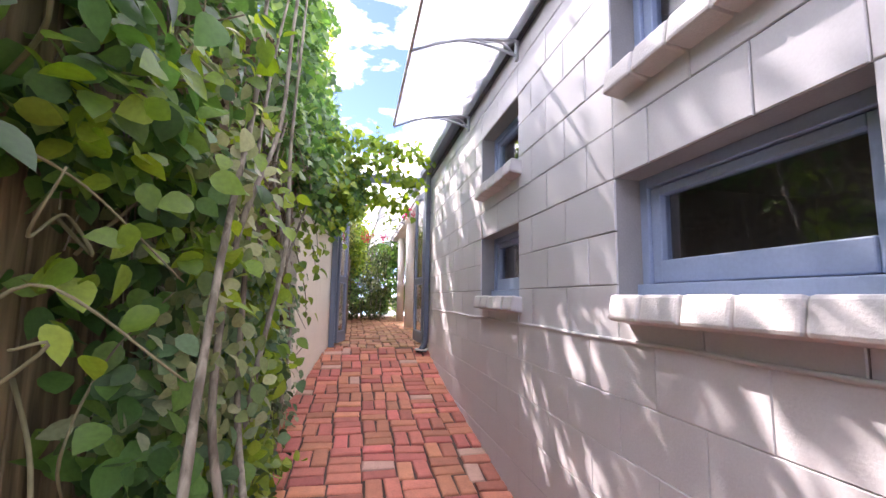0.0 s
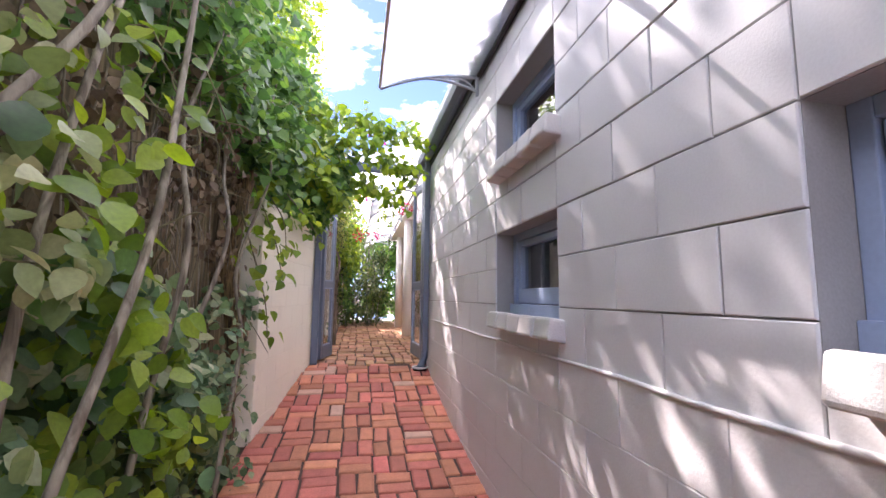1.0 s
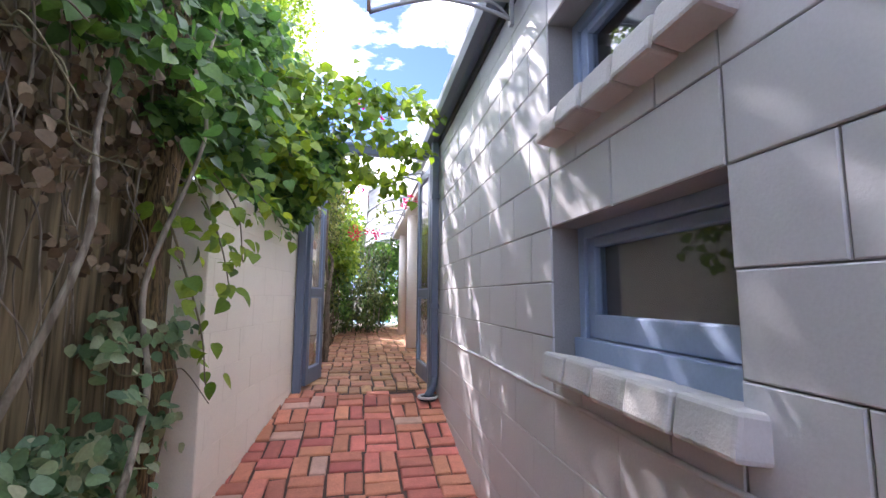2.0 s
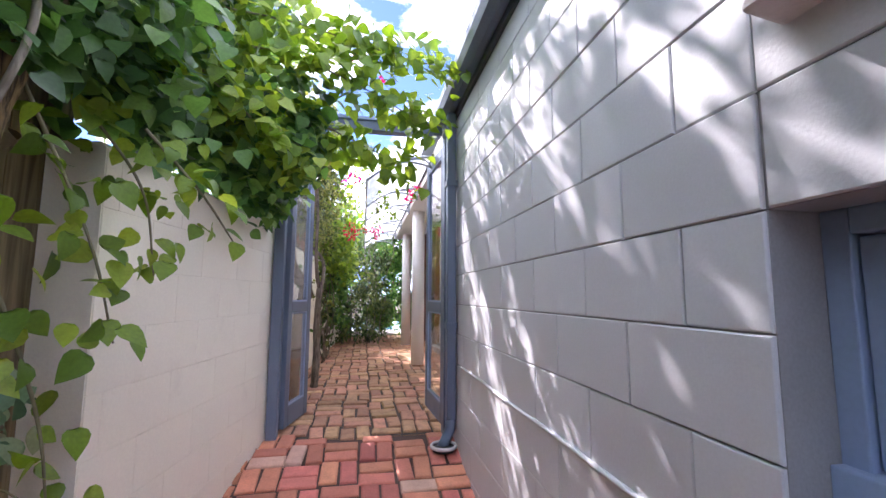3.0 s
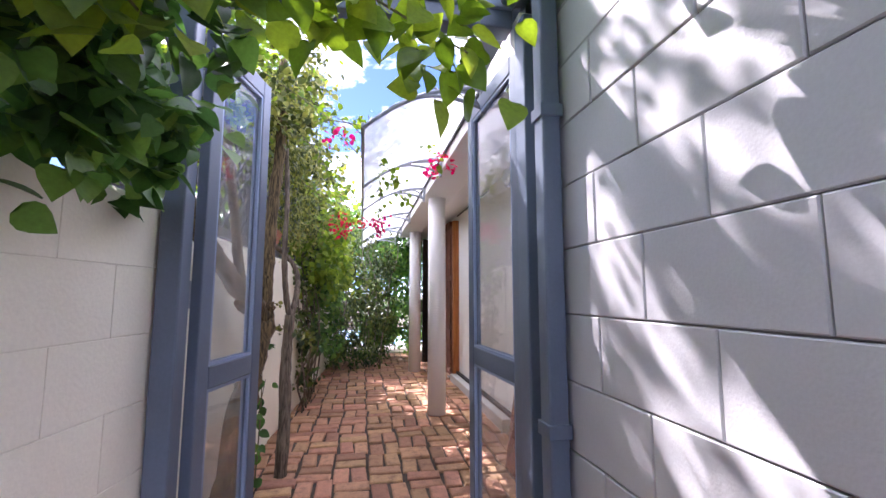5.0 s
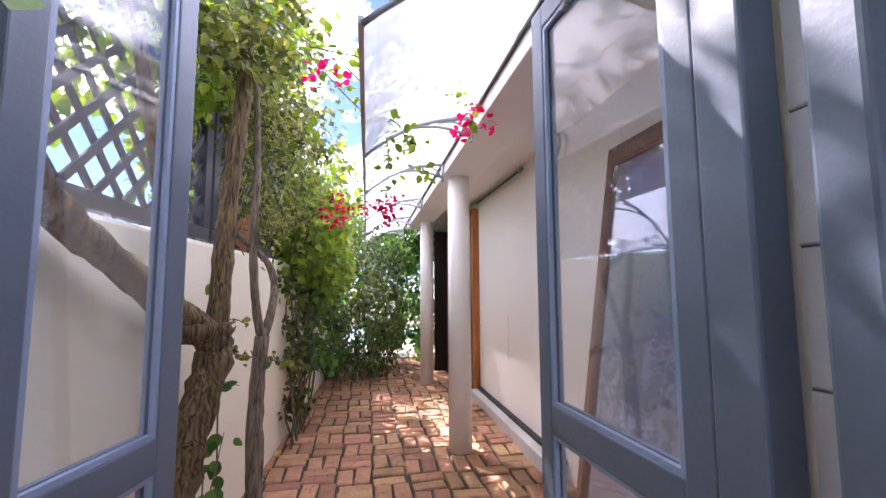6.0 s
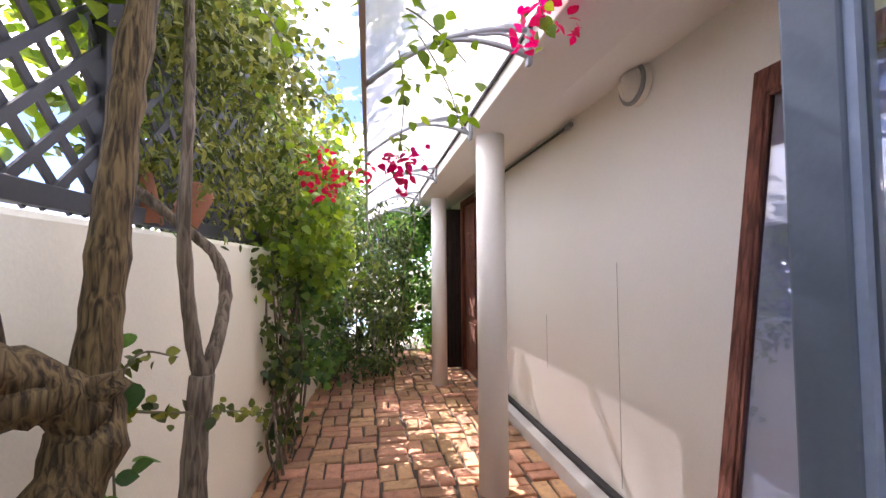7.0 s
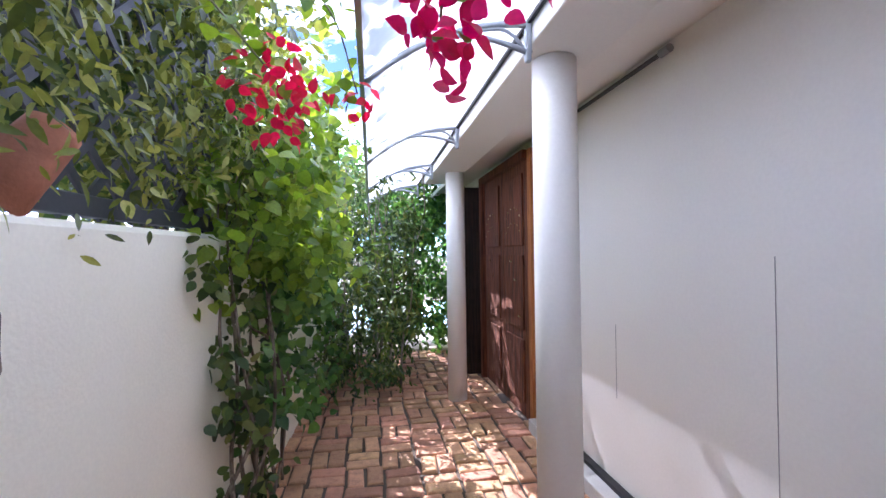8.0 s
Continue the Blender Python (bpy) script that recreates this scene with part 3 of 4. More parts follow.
def wood_door():
    d = thing("door_1", "dark red-brown carved timber double door in an orange-brown frame", "door", kind="structure")
    x = FAR_X - 0.1
    z0 = 0.15
    part("jamb", boxes(((x + 0.02, 10.30, z0), (x + 0.11, 10.37, 2.35)), bevel=0.004), M_WOOD_ORANGE, d, "orange-brown varnished jamb")
    part("frame", boxes(((x - 0.02, 11.68, z0), (x + 0.11, 11.75, 2.35)), ((x - 0.02, 10.37, 2.28), (x + 0.11, 11.68, 2.35)), bevel=0.004), M_WOOD, d)
    for ya, yb in ((10.373, 11.022), (11.027, 11.677)):
        leaf = part("door_leaf", boxes(((x + 0.03, ya, z0 + 0.01), (x + 0.07, yb, 2.277)), bevel=0.003), M_WOOD, d)
        for za, zb in ((0.28, 0.80), (0.88, 1.5), (1.58, 2.18)):
            part("panel", boxes(((x + 0.012, ya + 0.1, za), (x + 0.029, yb - 0.1, zb)), bevel=0.008), M_WOOD, leaf)
        for k in range(6):
            for rise in (0.0, 0.13):
                a = 0.5 + 0.42 * k
                c = Vector((x + 0.011, (ya + yb) / 2 + 0.2 * math.cos(a), 1.62 + rise + 0.16 * math.sin(a)))
                part("stud", cylinder(c, c - Vector((0.008, 0, 0)), 0.007, 0.004, 8), M_BRASS, leaf, "small bright metal stud")
        for k, z in enumerate((0.98, 1.28, 1.44)):
            part("inlay", boxes(((x + 0.0085, ya + 0.16 + 0.1 * k, z), (x + 0.0115, ya + 0.23 + 0.1 * k, z + 0.008))), M_BRASS, leaf, "thin bright metal inlay")
    # added leaf, coloured near black to draw the dark void beside the door
    void_leaf = part("door_leaf", boxes(((x - 0.20, 11.80, z0 + 0.01), (x + 0.02, 11.84, 2.262)), bevel=0.004), M_WOOD_VOID, d, "near-black leaf added for the shaded void beside the door")
    for za, zb in ((0.28, 1.0), (1.12, 2.1)):
        part("panel", boxes(((x - 0.165, 11.789, za), (x - 0.015, 11.799, zb)), bevel=0.004), M_WOOD_VOID, void_leaf)
    # the doorway's depth is a box with indoor shade painted as dark colour
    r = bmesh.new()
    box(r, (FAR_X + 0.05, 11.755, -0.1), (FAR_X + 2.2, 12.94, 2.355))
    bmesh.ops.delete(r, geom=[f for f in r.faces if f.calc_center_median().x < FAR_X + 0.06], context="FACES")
    part("room", r, M_ROOM_SHADE, d, "open doorway beside the shut leaves, a box coloured dark for indoor shade")


wood_door()


def leaning_door():
    """A spare glazed door leaf, its foot out on the paving and its head against the porch wall."""
    w, h, t, k = 0.80, 2.03, 0.042, 0.078
    d = thing("spare_door", "red-brown timber glazed door leaf leaning against the porch wall", "door")
    for name, lo, hi in (("stile", (0, 0, 0), (t, k, h)), ("stile", (0, w - 0.05, 0), (t, w, h)), ("top_rail", (0, k + 0.001, h - 0.09), (t, w - 0.051, h)),
                         ("bottom_rail", (0, k + 0.001, 0), (t, w - 0.051, 0.19))):
        part(name, boxes((lo, hi), bevel=0.004), M_WOOD_RED, d)
    pane = part("pane", boxes(((0.018, k - 0.008, 0.182), (0.024, w - 0.042, h - 0.082))), M_DOORGLASS, d, "reflecting glass pane with a pale blue cast")
    pane.visible_shadow = False
    for lo, hi in (((k, 0.19), (k + 0.012, h - 0.09)), ((w - 0.062, 0.19), (w - 0.05, h - 0.09))):
        part("bead", boxes(((0.006, lo[0], lo[1]), (0.017, hi[0], hi[1])), bevel=0.002), M_WOOD_RED, pane)
    for z0 in (0.19, h - 0.102):
        part("bead", boxes(((0.006, k + 0.013, z0), (0.017, w - 0.063, z0 + 0.012)), bevel=0.002), M_WOOD_RED, pane)
    d.matrix_world = pose(1.338, 6.63, ground_height(7.0) + 0.012, 0, 8.2, 0)


leaning_door()


# ---- awnings ----
def awning(label, wall_x, tip_x, wall_z, tip_z, ys, group, sheet):
    a = thing("awning", label, "awning", group)
    n = 14

    def arc(drop=0.0, s0=0.0, s1=1.0):
        pts = []
        for i in range(n + 1):
            s = s0 + (s1 - s0) * i / n
            x = wall_x + (tip_x - wall_x) * s
            z = wall_z + (tip_z - wall_z) * s ** 2.2 - drop
            pts.append((x, z))
        return pts
    for y0, y1 in zip(ys, ys[1:]):
        bm = bmesh.new()
        rows = []
        for x, z in arc():
            rows.append([bm.verts.new((x, y0 + 0.006, z)), bm.verts.new((x, y1 - 0.006, z)), bm.verts.new((x, y1 - 0.006, z + 0.004)), bm.verts.new((x, y0 + 0.006, z + 0.004))])
        for p, q in zip(rows, rows[1:]):
            for k in range(4):
                f = bm.faces.new((p[k], p[(k + 1) % 4], q[(k + 1) % 4], q[k]))
        bm.faces.new(rows[0]), bm.faces.new(rows[-1][::-1])
        part("sheet", bm, sheet, a, "clear curved polycarbonate sheet")
    bm = bmesh.new()
    box(bm, (tip_x - 0.012, ys[0], tip_z - 0.012), (tip_x + 0.006, ys[-1], tip_z + 0.012), 0.002)
    part("front_rail", bm, M_ALU, a, "aluminium front edge strip")
    bm = bmesh.new()
    box(bm, (wall_x - 0.018, ys[0], wall_z - 0.014), (wall_x - 0.002, ys[-1], wall_z + 0.02), 0.002)
    part("wall_rail", bm, M_BLACK, a, "black rubber wall strip")
    for y in ys:
        bm = bmesh.new()
        top = [Vector((x, y, z - 0.014)) for x, z in arc()]
        tube(bm, top, 0.014, 0.010, 6)
        low = [Vector((wall_x + (tip_x - wall_x) * s * 0.80, y, wall_z - 0.12 + 0.115 * math.sin(s * math.pi / 2) + (tip_z - wall_z) * (s * 0.80) ** 2.2)) for s in np.linspace(0, 1, 10)]
        tube(bm, low, 0.012, 0.008, 6)
        mid = [Vector((wall_x + (tip_x - wall_x) * (0.05 + 0.4 * s), y, wall_z - 0.10 + 0.085 * s ** 0.6 + 0.02 * math.sin(s * 6))) for s in np.linspace(0, 1, 9)]
        tube(bm, mid, 0.007, 0.007, 6)
        box(bm, (wall_x - 0.022, y - 0.014, wall_z - 0.15), (wall_x - 0.002, y + 0.014, wall_z - 0.002), 0.003)
        part("bracket", bm, M_METAL, a, "curved grey bracket with scrolled struts", True)
    return a


awning("clear curved canopy on grey brackets above the upper windows", WALL_X - 0.034, 0.28, 2.43, 2.27, (1.25, 2.45, 3.65), "awnings", M_POLY_CLEAR)
awning("clear curved canopy on grey brackets along the porch beam", BEAM_X - 0.002, 0.33, 2.37, 2.12, (6.5, 7.68, 8.6, 9.9, 11.1, 12.3), "awnings", M_POLY)


# ---- gate ----
GATE_Y = 6.08


def gate_frame():
    g = thing("gateway", "grey-blue painted timber gate posts and head rail", "gateway")
    part("post", boxes(((-0.335, GATE_Y - 0.04, -0.1), (-0.26, GATE_Y + 0.05, 2.50)), bevel=0.006), M_BLUE, g)
    part("post", boxes(((0.93, GATE_Y - 0.145, -0.1), (1.0, GATE_Y - 0.045, 2.389)), bevel=0.006), M_BLUE, g)
    part("head_rail", boxes(((-0.26, GATE_Y - 0.04, 2.39), (0.929, GATE_Y + 0.05, 2.47)), bevel=0.006), M_BLUE, g)
    part("head_strip", boxes(((-0.26, GATE_Y - 0.055, 2.471), (0.96, GATE_Y + 0.06, 2.50)), bevel=0.004), M_BLUE_LIGHT, g)


gate_frame()


def gate_leaf(hinge, angle, mirror, w):
    """A glazed timber leaf; its hinge edge is at the origin, and it reaches along x when shut."""
    h, t, s = 2.22, 0.042, 0.075
    g = thing("gate_leaf", "open grey-blue timber gate leaf with two glass panes", "gate", "gate leaves")
    k = mirror
    def b(x0, x1, z0, z1, y0=-t / 2, y1=t / 2):
        return ((min(x0 * k, x1 * k), y0, z0), (max(x0 * k, x1 * k), y1, z1))
    part("stile", boxes(b(0.002, s, 0, h), bevel=0.005), M_BLUE, g)
    part("stile", boxes(b(w - s, w, 0, h), bevel=0.005), M_BLUE, g)
    part("top_rail", boxes(b(s, w - s, h - 0.08, h), bevel=0.005), M_BLUE, g)
    part("mid_rail", boxes(b(s, w - s, 0.85, 0.935), bevel=0.005), M_BLUE, g)
    part("bottom_rail", boxes(b(s, w - s, 0, 0.15), bevel=0.005), M_BLUE, g)
    for z0, z1 in ((0.15, 0.85), (0.935, h - 0.08)):
        p = part("pane", boxes(b(s - 0.01, w - s + 0.01, z0 - 0.008, z1 + 0.008, -0.003, 0.003)), M_GLASS, g, "clear dusty glass pane")
        p.visible_shadow = False
        for side in (-1, 1):
            part("bead", boxes(b(s, s + 0.012, z0, z1, side * 0.0045, side * 0.017), b(w - s - 0.012, w - s, z0, z1, side * 0.0045, side * 0.017),
                               b(s + 0.012, w - s - 0.012, z0, z0 + 0.012, side * 0.0045, side * 0.017), b(s + 0.012, w - s - 0.012, z1 - 0.012, z1, side * 0.0045, side * 0.017)), M_BLUE_LIGHT, p)
    for z in (0.25, 1.2, 2.0):
        part("hinge", cylinder((0, t / 2 + 0.006, z - 0.05), (0, t / 2 + 0.006, z + 0.05), 0.009, None, 10), M_METAL, g, "steel butt hinge")
    g.matrix_world = pose(*hinge, 0, 0, angle)
    return g


gate_leaf((-0.25, GATE_Y + 0.075, 0.10), 77, 1, 0.48)
gate_leaf((0.962, GATE_Y - 0.035, 0.10), -86.6, -1, 0.665)


def downpipe():
    d = thing("downpipe", "square grey-blue downpipe with a shoe beside the gate", "downpipe")
    x, y = 0.955, 5.80
    part("pipe", boxes(((x - 0.033, y - 0.037, 0.22), (x + 0.033, y + 0.037, 2.47)), bevel=0.008), M_BLUE, d)
    part("shoe", tube(bmesh.new(), [Vector((x, y, 0.24)), Vector((x, y, 0.16)), Vector((x - 0.04, y - 0.02, 0.08)), Vector((x - 0.07, y - 0.04, 0.04))], 0.038, 0.036, 10), M_BLUE, d)
    for z in (0.85, 1.9):
        part("strap", boxes(((x - 0.04, y - 0.044, z), (x + 0.04, y + 0.044, z + 0.045)), bevel=0.003), M_BLUE, d)
    ring = [Vector((x - 0.06 + 0.085 * math.cos(a), y - 0.06 + 0.085 * math.sin(a), 0.06)) for a in np.linspace(0, 2 * math.pi, 25)]
    dr = thing("drain", "round drain collar in the paving under the downpipe", "drain")
    part("collar", tube(bmesh.new(), ring, 0.012, 0.012, 8), M_STONE, dr)
    part("grate", cylinder((x - 0.06, y - 0.06, 0.03), (x - 0.06, y - 0.06, 0.058), 0.075, None, 20), M_BLACK, dr)


downpipe()


# ---- left side: fence, white wall, lattice ----
def left_wall(name, line, top, label):
    """A painted wall along a line of plan points, on the ground and with a rounded top."""
    bm = bmesh.new()
    t = 0.2
    pts = smooth_line([(x, y, 0) for x, y in line], 8) if len(line) > 3 else [Vector((*line[0], 0)), Vector((*line[-1], 0))]
    prof = [(0, -1.6), (0, top - 0.02), (-0.02, top), (-t + 0.02, top), (-t, top - 0.02), (-t, -1.6)]
    rings = []
    for i, p in enumerate(pts):
        way = (pts[min(i + 1, len(pts) - 1)] - pts[max(i - 1, 0)]).normalized()
        out = Vector((way.y, -way.x, 0))
        rings.append([bm.verts.new(p + out * u + Vector((0, 0, z))) for u, z in prof])
    for a, b in zip(rings, rings[1:]):
        for k in range(len(prof)):
            bm.faces.new((a[k], a[(k + 1) % len(prof)], b[(k + 1) % len(prof)], b[k]))
    bm.faces.new(rings[0]), bm.faces.new(rings[-1][::-1])
    return tagged(link(name, bm, M_CREAM), label, "wall", kind="structure")


west_near = left_wall("wall_west", [(-0.57, 4.37), (-0.48, 5.0), (-0.34, 6.11)], 1.62, "cream painted block garden wall")
west_far = left_wall("wall_west_far", [(-0.46, 6.13), (-0.44, 7.2), (-0.37, 8.4), (-0.31, 9.3), (-0.27, 10.4), (-0.2, 12.0), (-0.15, 14.5)], 1.62, "cream rendered garden wall beyond the gate")


def fence():
    f = thing("fence", "weathered brown board fence hidden behind the creepers", "fence")
    rnd = random.Random(8)
    y = -3.0
    while y < 4.5:
        w = 0.145
        z = ground_height(y) - 0.05
        part("board", boxes(((-0.80 + rnd.uniform(-0.006, 0.006), y, z), (-0.775 + rnd.uniform(-0.004, 0.004), y + w - 0.006, 2.5 + rnd.uniform(-0.02, 0.02))), bevel=0.003), M_FENCE, f)
        y += w
    for y in (-2.5, -0.5, 1.5, 3.5):
        part("post", boxes(((-0.90, y, ground_height(y) - 0.1), (-0.81, y + 0.09, 2.45)), bevel=0.004), M_FENCE, f)


fence()


def lattice(y0, y1, z0, z1, x0, x1):
    l = thing("lattice_panel", "dark slate painted timber lattice panel on top of the wall", "lattice", "lattice panels")
    way = Vector((x1 - x0, y1 - y0, 0))
    ln = way.length
    h = z1 - z0
    m = Matrix.Translation((x0, y0, z0)) @ Matrix.Rotation(math.atan2(way.y, way.x), 4, "Z")
    def rail(a, b):
        ob = part("rail", boxes((a, b), bevel=0.004), M_DARK, l)
        ob.matrix_basis = m
    rail((0, -0.025, 0), (ln, 0.025, 0.06)), rail((0, -0.025, h - 0.06), (ln, 0.025, h)), rail((0, -0.028, 0.062), (0.08, 0.028, h - 0.062)), rail((ln - 0.08, -0.028, 0.062), (ln, 0.028, h - 0.062))
    step = 0.155
    for side, yy in ((1, -0.006), (-1, 0.006)):
        u = -h
        while u < ln:
            a, b = (max(u, 0), min(u + h, ln))
            if b - a > 0.08:
                za, zb = (a - u, b - u) if side > 0 else (h - (a - u), h - (b - u))
                bm = bmesh.new()
                p, q = Vector((a, yy, za)), Vector((b, yy, zb))
                d = (q - p).normalized()
                n = Vector((-d.z, 0, d.x)) * 0.014
                vs = [bm.verts.new(v + Vector((0, k * 0.005, 0))) for k in (-1, 1) for v in (p - n, q - n, q + n, p + n)]
                bm.faces.new(vs[:4]), bm.faces.new(vs[4:][::-1])
                for k in range(4):
                    bm.faces.new((vs[k], vs[(k + 1) % 4], vs[4 + (k + 1) % 4], vs[4 + k]))
                part("slat", bm, M_DARK, l).matrix_basis = m
            u += step


lattice(6.2, 7.75, 1.64, 2.7, -0.55, -0.48)
lattice(7.78, 9.3, 1.64, 2.7, -0.48, -0.40)


# ---- clay tiles on the wall ----
def clay_tile(at, turn):
    """A half-round roof tile stood on the wall top."""
    bm = bmesh.new()
    rows = []
    for z, r in ((0, 0.070), (0.11, 0.066), (0.21, 0.060), (0.235, 0.058)):
        rows.append([[bm.verts.new((k * math.cos(a) * 1.0, k * math.sin(a), z)) for a in np.linspace(-1.7, 1.7, 13)] for k in (r, r - 0.014)])
    for p, q in zip(rows, rows[1:]):
        for side in (0, 1):
            for k in range(12):
                bm.faces.new((p[side][k], p[side][k + 1], q[side][k + 1], q[side][k]))
        for k in (0, 12):
            bm.faces.new((p[0][k], p[1][k], q[1][k], q[0][k]))
    for p in (rows[0], rows[-1]):
        for k in range(12):
            bm.faces.new((p[0][k], p[0][k + 1], p[1][k + 1], p[1][k]))
    ob = link("clay_tile", bm, M_TERRA, True)
    ob.matrix_world = pose(*at, *turn)
    return tagged(ob, "curved terracotta roof tile standing on the wall top", "roof tile", "clay tiles")


clay_tile((-0.485, 7.96, 1.64), (6, -8, -40))
clay_tile((-0.465, 8.18, 1.64), (-34, 0, -30))


# ---- plants ----
def creeper(name, label, stems, clouds, group="creepers"):
    """A climbing plant: woody stems and masses of leaves."""
    t = thing(name, label, "climbing plant", group)
    for i, (pts, r0, r1, mat, knobs) in enumerate(stems):
        part("stem", tube(bmesh.new(), smooth_line(pts, 6), r0, r1, 8, knobs, i), mat, t)
    for i, (places, size, mat, shape, facing, spread, droop) in enumerate(clouds):
        leaves("leaves", places, size, mat, t, shape, facing, spread, droop, i + 7)
    return t


def wander(a, b, n, scatter, seed):
    rnd = random.Random(seed)
    a, b = Vector(a), Vector(b)
    pts = [a + (b - a) * (i / n) + Vector([rnd.gauss(0, scatter) if 0 < i < n else 0 for _ in range(3)]) for i in range(n + 1)]
    return pts


# the creeper on the fence, near part
rnd0 = random.Random(21)
stems = []
for k, (y, x) in enumerate(((0.80, -0.36), (1.12, -0.38), (1.3, -0.40), (1.5, -0.45), (2.1, -0.5), (2.7, -0.5), (3.3, -0.52))):
    g = ground_height(y)
    stems.append((wander((x, y, g), (x + rnd0.uniform(-0.05, 0.15), y + rnd0.uniform(0.7, 1.1), 2.5), 6, 0.045, k), 0.014, 0.006, M_STEM, 0.12))
thin = []
for k in range(46):
    y = rnd0.uniform(-0.6, 3.8)
    z = rnd0.uniform(0.0, 2.3)
    line = wander((-0.68, y, z), (rnd0.uniform(-0.5, -0.28), y + rnd0.uniform(-0.4, 0.4), z + rnd0.uniform(-0.5, 0.7)), 4, 0.05, 100 + k)
    thin.append(line)
    stems.append((line, 0.005, 0.002, M_TWIG, 0.1))
near_cloud = np.vstack((cloud_points(2000, (-0.76, -0.4, 1.0), (-0.46, 1.8, 1.75), 64, 0.13, 3), cloud_points(900, (-0.74, 1.2, -0.6), (-0.48, 2.2, 0.8), 40, 0.13, 14), cloud_points(160, (-0.76, 0.6, -0.7), (-0.6, 1.2, -0.1), 12, 0.10, 15)))
cream_leaf = cloud_points(560, (-0.62, 1.15, 0.3), (-0.38, 1.9, 1.5), 34, 0.12, 16)
near_grey = cloud_points(1500, (-0.70, 1.15, -0.6), (-0.44, 2.8, 0.9), 55, 0.14, 4)
near_lime = cloud_points(480, (-0.64, 0.9, 0.75), (-0.34, 2.2, 1.6), 36, 0.14, 5)
creeper("creeper", "dense mixed creeper with grey-green and lime leaves on the fence", stems,
        [(near_cloud, (0.05, 0.10), M_LEAF, LEAF_OVAL, (0.7, -0.35, 0.5), 0.55, 0.5),
         (near_grey, (0.05, 0.09), M_LEAF_GREY, LEAF_OVAL, (0.7, -0.35, 0.5), 0.55, 0.4),
         (near_lime, (0.05, 0.09), M_LEAF_LIME, LEAF_OVAL, (0.6, -0.3, 0.6), 0.5, 0.5),
         (cloud_points(1500, (-0.70, 1.7, -0.55), (-0.44, 3.0, 0.75), 60, 0.13, 20), (0.05, 0.095), M_LEAF_LIME, LEAF_OVAL, (0.7, -0.35, 0.5), 0.55, 0.4),
         (cream_leaf, (0.045, 0.075), M_LEAF_CREAM, LEAF_OVAL, (0.7, -0.4, 0.4), 0.5, 0.4)])

# the same growth further on, lower and thinner, with dry strands above
far_low = cloud_points(2600, (-0.74, 1.9, -0.5), (-0.52, 3.5, 0.4), 60, 0.13, 6)
far_grey = cloud_points(1500, (-0.72, 2.4, -0.4), (-0.52, 4.0, 0.8), 40, 0.12, 9)
upper = cloud_points(5600, (-0.78, 0.6, 1.7), (-0.38, 4.2, 3.5), 150, 0.17, 7)
dry = cloud_points(2600, (-0.77, 1.6, 1.0), (-0.60, 4.0, 2.5), 90, 0.13, 8)
strands = []
for k in range(60):
    y = rnd0.uniform(1.2, 4.0)
    strands.append((wander((-0.72, y, rnd0.uniform(1.6, 2.5)), (-0.70 + rnd0.uniform(-0.03, 0.1), y + rnd0.uniform(-0.2, 0.2), rnd0.uniform(0.2, 1.3)), 5, 0.03, 300 + k), 0.004, 0.002, M_STEM, 0.1))
creeper("creeper", "thinner creeper with dry hanging strands on the fence", strands,
        [(far_low, (0.04, 0.075), M_LEAF_DARK, LEAF_OVAL, (0.7, -0.35, 0.5), 0.55, 0.5), (far_grey, (0.04, 0.075), M_LEAF_GREY, LEAF_OVAL, (0.7, -0.35, 0.5), 0.55, 0.4),
         (upper, (0.045, 0.085), M_LEAF, LEAF_IVY, (0.6, -0.3, 0.6), 0.55, 0.6), (dry, (0.03, 0.06), M_DRY, LEAF_OVAL, (0.8, -0.2, 0.2), 0.6, 1.2)])

# the vine that hangs over the cream wall and reaches across the gate head
over = np.vstack((cloud_points(7600, (-1.0, 4.0, 1.78), (-0.40, 6.0, 3.0), 150, 0.17, 11), cloud_points(900, (-0.42, 5.0, 1.62), (-0.22, 5.95, 2.1), 34, 0.10, 17), cloud_points(480, (-0.38, 5.1, 1.66), (-0.18, 5.6, 2.2), 22, 0.09, 18), cloud_points(420, (-0.2, 5.1, 1.86), (0.06, 5.6, 2.4), 20, 0.09, 19)))
reach_lines = [smooth_line(p, 6) for p in (
    [(-0.5, 4.9, 2.35), (-0.1, 5.1, 2.42), (0.3, 5.25, 2.34), (0.62, 5.35, 2.22), (0.78, 5.4, 2.18)],
    [(-0.5, 5.3, 2.25), (-0.15, 5.4, 2.22), (0.15, 5.45, 2.12), (0.45, 5.5, 2.0), (0.6, 5.5, 1.93)],
    [(-0.5, 4.6, 2.15), (-0.3, 4.8, 2.0), (-0.12, 5.0, 1.85), (-0.02, 5.2, 1.75)],
    [(-0.5, 5.0, 2.6), (-0.1, 5.2, 2.68), (0.25, 5.3, 2.66), (0.6, 5.3, 2.58), (0.85, 5.2, 2.5)])]
reach = line_points(reach_lines, 210, 0.07, 12)
hang_lines = [smooth_line(p, 6) for p in (
    [(-0.62, 4.25, 1.75), (-0.42, 4.3, 1.45), (-0.38, 4.35, 1.15)], [(-0.6, 4.0, 1.7), (-0.42, 4.05, 1.25), (-0.36, 4.1, 0.95)],
    [(-0.6, 3.85, 1.4), (-0.45, 3.95, 0.85), (-0.42, 4.0, 0.55)], [(-0.38, 4.22, 1.62), (-0.22, 4.26, 1.43), (-0.12, 4.30, 1.27)])]
hang = line_points(hang_lines, 48, 0.05, 13)
